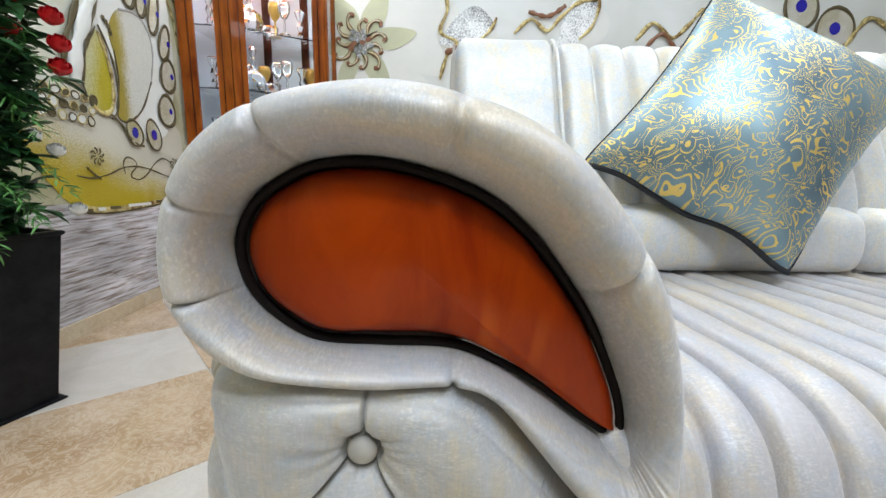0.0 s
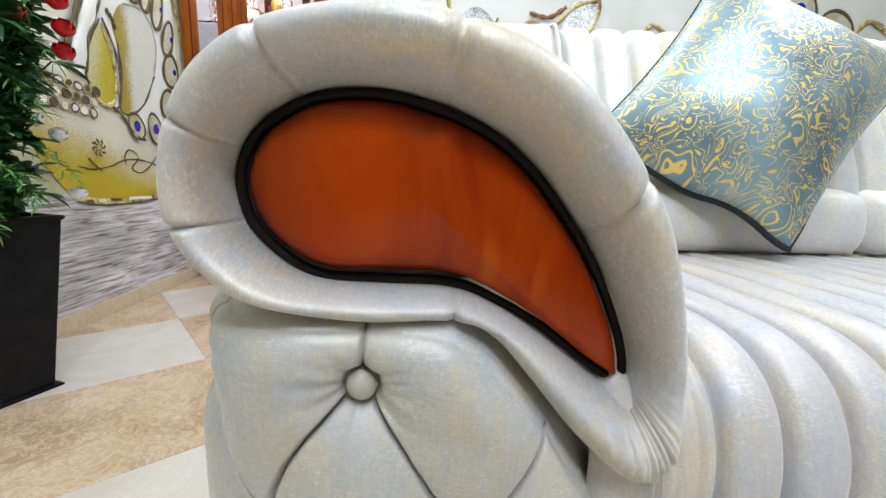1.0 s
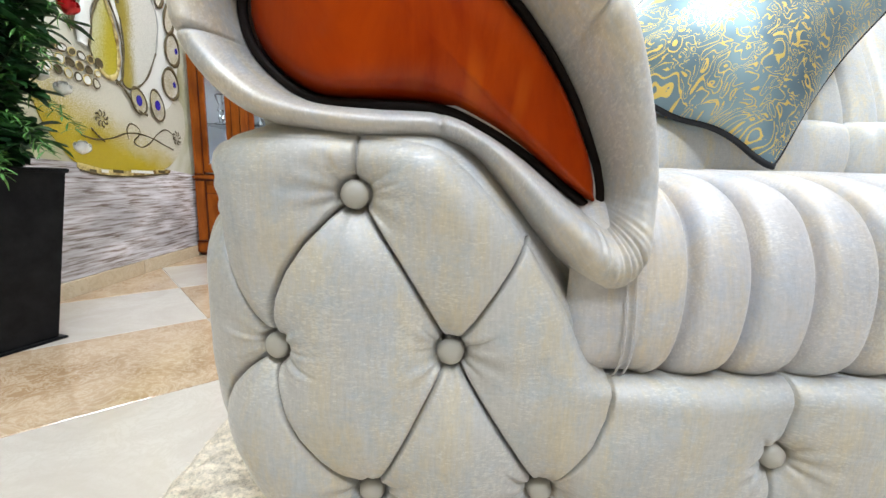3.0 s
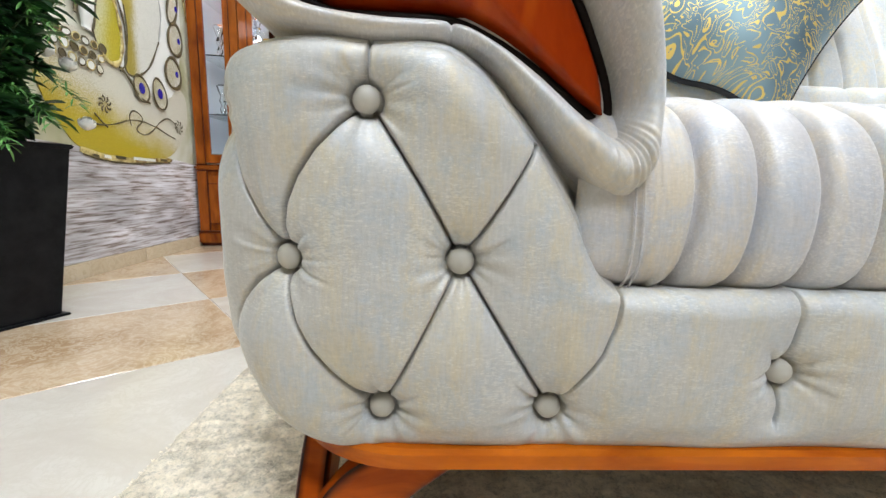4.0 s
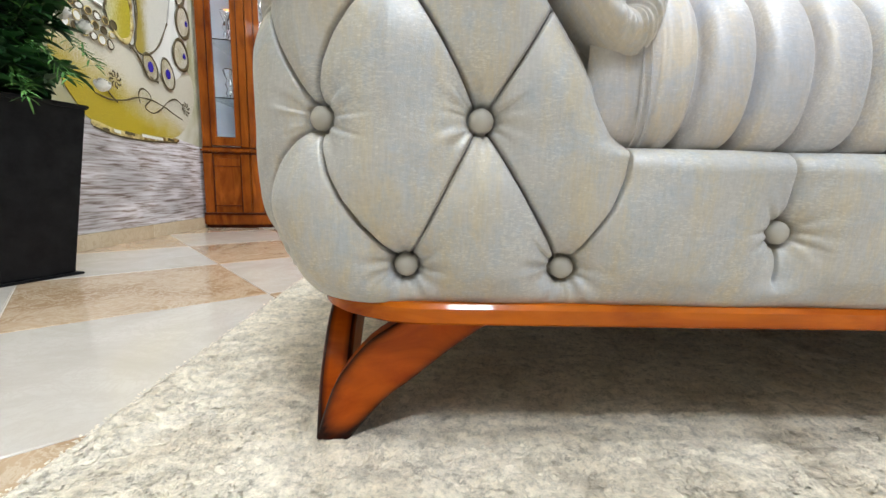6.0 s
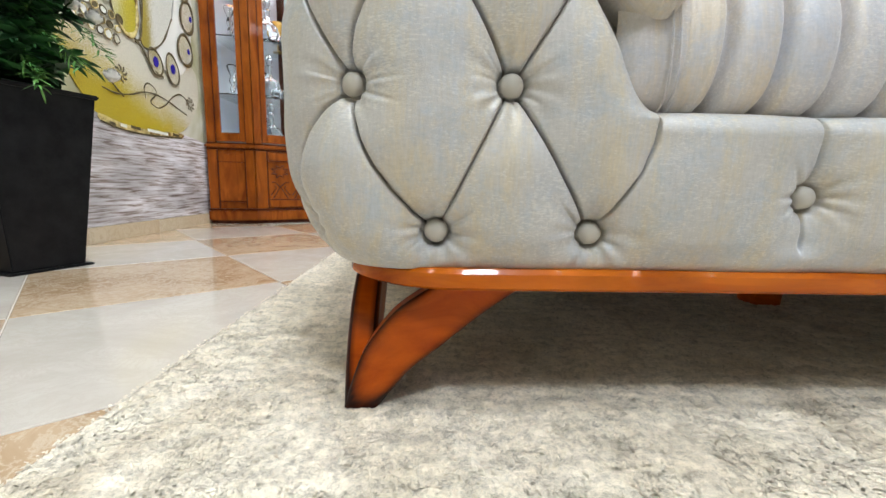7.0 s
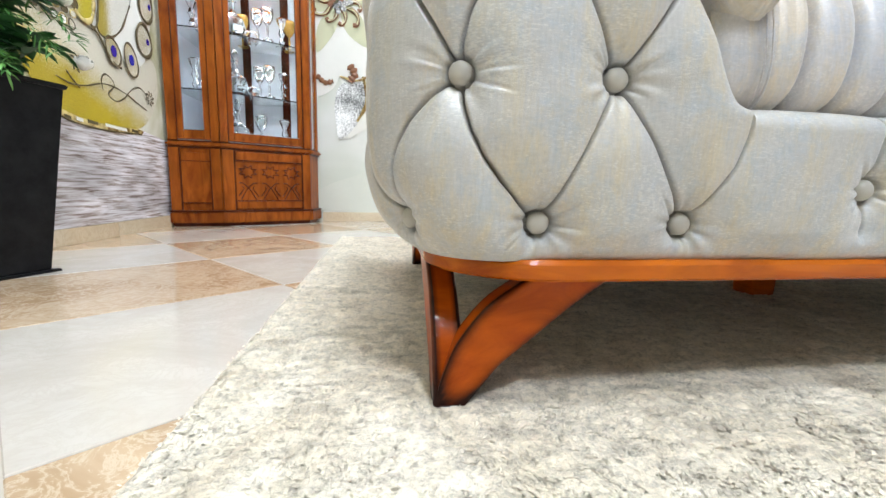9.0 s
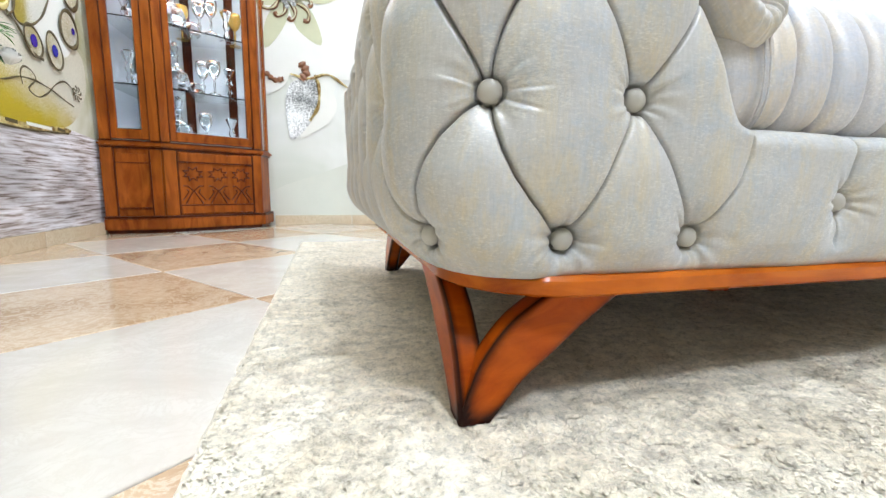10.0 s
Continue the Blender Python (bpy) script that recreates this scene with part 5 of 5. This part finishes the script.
        for k in range(m if closed else m - 1):
            a, b = np.array(q[k]), np.array(q[(k + 1) % m])
            fine += [a, a + (b - a) * 0.5]
        if not closed:
            fine.append(np.array(q[-1]))
        v, f = tube(fine, 0.0030, 6, closed)
        mesh_object("carving", v, f, WOOD_CAB_DARK, door)

    mid = (0.066 + L1 - 0.056) / 2
    for k in (-1, 0, 1):
        c = mid + k * 0.118
        star = []
        for j in range(16):
            a = math.pi * j / 8 + math.pi / 8
            r = (0.052, 0.026)[j % 2] if j % 4 else 0.050
            x = max(-0.046 if k == 1 else -1, min(0.046 if k == -1 else 1, r * math.cos(a)))
            star.append((min(max(c + x, 0.072), L1 - 0.062), 0.292 + 0.75 * r * math.sin(a)))
        carve(star)
        carve([(c - 0.040, 0.142), (c - 0.006, 0.200), (c + 0.028, 0.232), (c + 0.046, 0.232)], False)
        carve([(c + 0.040, 0.142), (c + 0.006, 0.200), (c - 0.028, 0.232), (c - 0.046, 0.232)], False)
        carve([(c - 0.052, 0.160), (c - 0.022, 0.200), (c - 0.030, 0.214)], False)
        carve([(c + 0.052, 0.160), (c + 0.022, 0.200), (c + 0.030, 0.214)], False)
    # upper part: posts, glazed doors, head
    TOP = 1.93
    for i, (a, b) in ((0, (0.0, 0.042)), (0, (L0 - 0.040, L0 - 0.002)), (1, (0.002, 0.040)), (1, (L1 - 0.038, L1 - 0.002)), (2, (0.002, 0.03))):
        piece("post", i, a, b, 0.440, TOP, -0.026, 0.004, WOOD_CAB)
    for i, a in ((0, L0 - 0.043), (1, 0.040), (1, L1 - 0.041), (0, 0.042)):
        piece("groove", i, a, a + 0.004, 0.442, TOP, -0.004, 0.0062, WOOD_CAB_DARK, cab, 0.0005)
    for i, a, b in ((0, 0.046, L0 - 0.044), (1, 0.045, L1 - 0.042)):
        dl = piece("glass_door", i, a, a + 0.026, 0.446, TOP - 0.06, -0.018, 0.001, WOOD_CAB)
        piece("door_stile", i, b - 0.026, b, 0.446, TOP - 0.06, -0.018, 0.001, WOOD_CAB, dl)
        piece("door_rail", i, a + 0.026, b - 0.026, 0.446, 0.492, -0.018, 0.001, WOOD_CAB, dl)
        piece("door_rail", i, a + 0.026, b - 0.026, TOP - 0.11, TOP - 0.06, -0.018, 0.001, WOOD_CAB, dl)
        piece("bead", i, a + 0.026, b - 0.026, 0.491, 0.4945, -0.010, 0.003, STEEL, dl, 0.001)
        pane = piece("pane", i, a + 0.027, b - 0.027, 0.495, TOP - 0.111, -0.011, -0.007, PANE, dl, 0)
        pane.visible_shadow = False
    pn = piece("pane", 2, 0.03, L2 - 0.004, 0.445, TOP - 0.06, -0.008, -0.004, PANE, cab, 0)
    pn.visible_shadow = False
    piece("back_post", 2, L2 - 0.03, L2, 0.440, TOP, -0.02, 0.0, WOOD_CAB)
    slab("head", 0.004, TOP - 0.06, TOP, WOOD_CAB)
    slab("cornice", 0.03, TOP, TOP + 0.04, WOOD_CAB, 0.01)
    slab("cabinet_floor", -0.03, 0.440, 0.446, MIRROR, 0)
    part("back_mirror", box((0.006, 0.40, 1.40), (-1.262 - ox, 2.50 - oy, 1.16)), MIRROR, cab, "mirrored back panel")
    part("back_mirror", box((0.60, 0.006, 1.40), (-0.945 - ox, 2.706 - oy, 1.16)), MIRROR, cab, "mirrored back panel")
    part("back_stile", box((0.045, 0.006, 1.40), (-1.00 - ox, 2.698 - oy, 1.16), 0.001), WOOD_CAB_DARK, cab)
    part("back_stile", box((0.045, 0.006, 1.40), (-0.78 - ox, 2.698 - oy, 1.16), 0.001), WOOD_CAB_DARK, cab)
    for z in (0.70, 1.00, 1.30, 1.60):
        slab("glass_shelf", -0.055, z, z + 0.006, GLASS, 0)
    v, f = lathe([(0.0, 0.012), (0.022, 0.010), (0.026, 0.0)], 20)
    lamp = mesh_object("downlight", v + np.array((-1.0 - ox, 2.47 - oy, TOP - 0.075)), f, LED_SMALL, cab, "small lit LED downlight")
    d = bpy.data.lights.new("cabinet_light", "POINT")
    d.energy, d.shadow_soft_size, d.color = 19.0, 0.03, (0.93, 0.95, 1.0)
    new("cabinet_light", d).location = (-1.0, 2.47, TOP - 0.10)


LED_SMALL = mat("led_small", (0.8, 0.8, 1.0), 0.4)
LED_SMALL.node_tree.nodes["Principled BSDF"].inputs["Emission Color"].default_value = (0.75, 0.70, 1.0, 1)
LED_SMALL.node_tree.nodes["Principled BSDF"].inputs["Emission Strength"].default_value = 12
cabinet()


def glassware():
    goblet = [(0.030, 0.0), (0.030, 0.003), (0.008, 0.006), (0.004, 0.02), (0.006, 0.05), (0.004, 0.075), (0.018, 0.09), (0.030, 0.115), (0.033, 0.14), (0.030, 0.165), (0.0285, 0.165), (0.031, 0.14), (0.028, 0.117), (0.015, 0.094), (0.0, 0.086)]
    decanter = [(0.030, 0.0), (0.052, 0.006), (0.062, 0.045), (0.052, 0.085), (0.022, 0.11), (0.013, 0.13), (0.013, 0.165), (0.020, 0.172), (0.010, 0.178), (0.016, 0.195), (0.020, 0.21), (0.012, 0.228), (0.0, 0.236)]
    candle = [(0.034, 0.0), (0.034, 0.006), (0.010, 0.012), (0.016, 0.03), (0.008, 0.05), (0.018, 0.075), (0.010, 0.10), (0.022, 0.13), (0.028, 0.15), (0.024, 0.156), (0.0, 0.15)]
    bowl = [(0.022, 0.0), (0.026, 0.006), (0.040, 0.03), (0.046, 0.062), (0.044, 0.062), (0.036, 0.03), (0.0, 0.012)]
    meshes = {}
    rnd = random.Random(4)

    def put(kind, profile, x, y, z, material, label, category, facets=14):
        key = (kind, material.name)
        if key not in meshes:
            v, f = lathe(profile, facets)
            if kind in ("crystal_decanter", "crystal_candlestick"):
                ang = np.arctan2(v[:, 1], v[:, 0])
                v[:, :2] *= (1 + 0.05 * np.cos(ang * facets / 2))[:, None]
            ob = mesh_object(kind, v, f, material, smooth=kind not in ("crystal_decanter", "crystal_candlestick"))
            meshes[key] = ob.data
        else:
            ob = new(kind, meshes[key])
        ob.location = (x, y, z + 0.0005)
        ob.rotation_euler[2] = rnd.random() * 6
        tagged(ob, label, category, "glassware in the cabinet")

    for z in (0.446, 0.706, 1.006, 1.306):
        put("crystal_decanter", decanter, -0.985, 2.43, z, GLASS, "faceted clear crystal decanter standing in the cabinet", "decanter")
        put("crystal_candlestick", candle, -0.77, 2.58, z, GLASS, "turned clear crystal candlestick standing in the cabinet", "candlestick")
        put("wine_goblet", goblet, -0.88, 2.50, z, GLASS if z != 1.306 else AMBER_GLASS, "tall stemmed goblet standing in the cabinet", "goblet")
        put("glass_bowl", bowl, -1.13, 2.44, z, GLASS, "small clear glass bowl standing in the cabinet", "bowl")
        put("wine_goblet", goblet, -1.07, 2.55, z, GLASS, "tall stemmed goblet standing in the cabinet", "goblet")
    for z in (0.706, 1.006, 1.306):
        put("wine_goblet", goblet, -0.82, 2.47, z, GLASS, "tall stemmed goblet standing in the cabinet", "goblet")
        put("glass_bowl", bowl, -0.93, 2.56, z, GLASS, "small clear glass bowl standing in the cabinet", "bowl")
        put("crystal_candlestick", candle, -1.16, 2.36, z, GLASS, "turned clear crystal candlestick standing in the cabinet", "candlestick")
    for x, y in ((-0.74, 2.64), (-0.99, 2.60)):
        put("wine_goblet", goblet, x, y, 1.006, AMBER_GLASS, "amber-bowled stemmed goblet standing in the cabinet", "goblet")


glassware()


# ---- planter and artificial flowers ----
def planter():
    px, py, yaw = -1.098, 1.012, -20.0
    pot = thing("planter", (px, py, 0), "tall tapered square black plastic planter on a flat base", "planter")
    pot.rotation_euler[2] = radians(yaw)

    def frustum(levels, material, name, open_top=False):
        bm = bmesh.new()
        rows = []
        for h, z in levels:
            rows.append([bm.verts.new((sx * h, sy * h, z)) for sx, sy in ((-1, -1), (1, -1), (1, 1), (-1, 1))])
        for a, b in zip(rows, rows[1:]):
            for k in range(4):
                bm.faces.new((a[k], a[(k + 1) % 4], b[(k + 1) % 4], b[k]))
        bm.faces.new(rows[0][::-1])
        bm.faces.new(rows[-1])
        bmesh.ops.recalc_face_normals(bm, faces=bm.faces)
        bmesh.ops.bevel(bm, geom=bm.edges[:], offset=0.002, segments=2, affect="EDGES")
        return part(name, bm, material, pot)

    frustum([(0.092, 0.0), (0.092, 0.006)], BLACK_PLASTIC, "base_plate")
    frustum([(0.078, 0.006), (0.118, 0.440), (0.104, 0.440), (0.100, 0.400)], BLACK_PLASTIC, "body")
    frustum([(0.119, 0.436), (0.124, 0.440), (0.124, 0.448), (0.104, 0.450), (0.102, 0.42)], BLACK_PLASTIC, "rim")
    return px, py


PX, PY = planter()


def leaf_blade(base, way, length, width, curl, rnd):
    """Six vertices of a bent lance leaf."""
    way = np.array(way, float)
    way /= np.linalg.norm(way)
    side = np.cross(way, (0, 0, 1)) + 0.2 * np.array((rnd.uniform(-1, 1), rnd.uniform(-1, 1), rnd.uniform(-1, 1)))
    side /= np.linalg.norm(side) + 1e-6
    up = np.cross(side, way)
    b = np.array(base)
    pts = [b]
    for t, w in ((0.3, 0.8), (0.62, 1.0), (0.85, 0.55)):
        m = b + way * length * t - up * curl * t * t * length
        pts += [m - side * width * w / 2 + up * width * 0.14, m - up * width * 0.06, m + side * width * w / 2 + up * width * 0.14]
    pts.append(b + way * length - up * curl * length)
    f = [(0, 2, 1), (0, 3, 2), (1, 2, 5, 4), (2, 3, 6, 5), (4, 5, 8, 7), (5, 6, 9, 8), (7, 8, 10), (8, 9, 10)]
    return pts, f


def rose(rnd, r):
    """Overlapping cupped petals."""
    items = []
    for ring, (n, rr, hh, op) in enumerate(((3, 0.35, 1.0, 0.15), (4, 0.62, 0.95, 0.35), (5, 0.95, 0.80, 0.7))):
        for k in range(n):
            a0 = 2 * math.pi * k / n + ring * 0.7
            v = []
            for i in range(5):
                a = a0 + (i - 2) / 2 * math.pi / n * 1.25
                for j in range(5):
                    t = j / 4
                    rad = r * rr * (0.30 + 0.70 * math.sin(t * math.pi * (0.80 - 0.12 * op))) * (1 + 0.05 * rnd.uniform(-1, 1))
                    z = r * 1.75 * hh * t * (1 - 0.18 * ((i - 2) / 2) ** 2) - (0.16 * r * op * t ** 3)
                    if j == 4:
                        rad *= 1 + 0.12 * op
                    v.append((rad * math.cos(a), rad * math.sin(a), z))
            items.append((v, grid_faces(5, 5)))
    return merge(items)


def plant():
    rnd = random.Random(11)
    root = thing("artificial_plant", (PX, PY, 0.42), "artificial rose bush with red and white blooms, in the black planter", "plant")
    o = np.array((PX, PY, 0.42))
    stems, leaves, sprigs = [], [], []
    tips = []
    for k in range(176):
        a = rnd.uniform(0, 2 * math.pi) if k < 128 else rnd.uniform(-1.1, 1.3)
        reach = rnd.uniform(0.03, 0.20) if k < 128 else rnd.uniform(0.09, 0.17)
        h = (rnd.uniform(0.05, 0.72) if k < 80 else rnd.uniform(0.30, 0.78)) if k > 8 else rnd.uniform(0.02, 0.14)
        if k <= 8:
            reach = rnd.uniform(0.12, 0.19)
        reach *= 1.0 - 0.25 * (h > 0.55)
        end = np.array((math.cos(a) * reach, math.sin(a) * reach, 0.03 + h))
        if end[0] + PX < LEFT + 0.05:
            end[0] = LEFT + 0.05 - PX
        p = open_curve([(0.01 * math.cos(a), 0.01 * math.sin(a), -0.03), tuple(end * np.array((0.35, 0.35, 0.6))), tuple(end)], 12)
        v, f = tube(p, 0.0022, 5)
        stems.append((v, f))
        tips.append(end)
        feathery = k % 4 == 3
        for i in range(2, 12):
            for q in range(5 if not feathery else 9):
                aa = rnd.uniform(0, 2 * math.pi)
                w = np.array((math.cos(aa), math.sin(aa), rnd.uniform(-0.35, 0.75)))
                w[:2] += end[:2] * 2.0
                b = p[i] + np.array((rnd.uniform(-1, 1), rnd.uniform(-1, 1), rnd.uniform(-1, 1))) * 0.004
                ln = rnd.uniform(0.038, 0.082) if not feathery else rnd.uniform(0.02, 0.045)
                tip = b + w / np.linalg.norm(w) * ln
                if tip[0] + PX < LEFT + 0.02 or tip[2] < 0.02 and max(abs(tip[0]), abs(tip[1])) < 0.13:
                    continue
                pts, ff = leaf_blade(b, w, ln, ln * (0.44 if not feathery else 0.13), rnd.uniform(0.05, 0.5), rnd)
                (sprigs if feathery else leaves).append((pts, ff))
    for v, f in stems:
        mesh_object("stem", v, f, STEM, root)
    v, f = merge(leaves)
    tagged(mesh_object("foliage", v, f, LEAF, root, "dark green glossy leaves"), kind="stuff")
    # trailing light sprigs towards the rug
    for ax, ay, az in ((0.20, -0.06, 0.10), (0.17, 0.05, 0.16), (0.19, -0.02, 0.30), (0.185, 0.03, 0.42), (0.15, -0.1, 0.05)):
        p = open_curve([(0.03, 0, 0.06 + az * 0.5), (ax * 0.6, ay * 0.6, az + 0.05), (ax, ay, az), (ax * 1.15, ay * 1.15, az - 0.035)], 14)
        for i in range(3, 14):
            for q in range(8):
                aa = rnd.uniform(0, 2 * math.pi)
                w = np.array((math.cos(aa) + 0.9, math.sin(aa), rnd.uniform(-0.6, 0.5)))
                pts, ff = leaf_blade(p[i], w, rnd.uniform(0.018, 0.04), 0.005, 0.3, rnd)
                sprigs.append((pts, ff))
    v, f = merge(sprigs)
    tagged(mesh_object("sprig_foliage", v, f, LEAF_LIGHT, root, "feathery bright green sprigs"), kind="stuff")
    reds = [(0.115, 0.06, 0.480), (0.195, 0.075, 0.510), (0.200, 0.08, 0.452), (0.190, 0.085, 0.402), (0.125, 0.07, 0.555), (0.10, -0.06, 0.56), (0.02, -0.09, 0.60), (-0.05, 0.06, 0.62)]
    whites = [(0.105, 0.085, 0.245), (0.155, 0.085, 0.212), (0.190, 0.080, 0.068), (-0.02, -0.13, 0.28), (0.06, -0.13, 0.16)]
    meshes = {}
    for spots, m, r, nm in ((reds, RED_PETAL, 0.024, "red_bloom"), (whites, WHITE_PETAL, 0.020, "white_bud")):
        for i, (x, y, z) in enumerate(spots):
            if nm not in meshes:
                v, f = rose(rnd, r)
                ob = mesh_object(nm, v, f, m, root, nm.replace("_", " ") + " with cupped petals")
                meshes[nm] = ob.data
            else:
                ob = new(nm, meshes[nm])
                ob.parent = root
            tilt = 22 + 26 * rnd.random()
            yaw = math.degrees(math.atan2(y - 0.25, x + 0.05)) + 90
            ob.matrix_local = pose(x, y, z, tilt, 0, yaw)


plant()


# ---- floor tiles, laid last ----
def floor_tiles():
    size = 0.452
    ang = math.atan2(-1.04, 0.86)
    d1 = Vector((math.cos(ang), math.sin(ang)))
    d2 = Vector((-math.sin(ang), math.cos(ang)))
    origin = Vector((-0.412, 0.885))
    meshes = {}
    for i in range(-13, 14):
        for j in range(-13, 14):
            c = origin + d1 * (i + 0.5) * size + d2 * (j + 0.5) * size
            if not (LEFT - 0.32 < c.x < RIGHT + 0.32 and FRONT - 0.32 < c.y < BACK + 0.32):
                continue
            key = (i + j) % 2
            reach = size * 0.71
            if c.x - reach < LEFT or c.y + reach > BACK or c.x + reach > RIGHT or c.y - reach < FRONT:
                # cut to the wall
                bm = box((size - 0.003, size - 0.003, 0.012), (0, 0, -0.006), 0.0012, Matrix.Rotation(ang, 4, "Z"), 1)
                for co, no in (((LEFT - c.x + 0.001, 0, 0), (-1, 0, 0)), ((0, BACK - c.y - 0.001, 0), (0, 1, 0)), ((RIGHT - c.x - 0.001, 0, 0), (1, 0, 0)), ((0, FRONT - c.y + 0.001, 0), (0, -1, 0))):
                    if not len(bm.faces):
                        break
                    bmesh.ops.bisect_plane(bm, geom=bm.verts[:] + bm.edges[:] + bm.faces[:], plane_co=co, plane_no=no, clear_outer=True)
                if len(bm.faces):
                    ob = part("tile", bm, TILE_CREAM if key else TILE_BROWN, floor)
                    ob.matrix_local = pose(c.x, c.y, 0.0)
                continue
            if key not in meshes:
                bm = box((size - 0.003, size - 0.003, 0.012), (0, 0, -0.006), 0.0012, None, 1)
                ob = part("tile", bm, TILE_CREAM if key else TILE_BROWN, floor)
                meshes[key] = ob.data
            else:
                ob = new("tile", meshes[key])
                ob.parent = floor
            ob.matrix_local = pose(c.x, c.y, 0.0, 0, 0, math.degrees(ang))


floor_tiles()
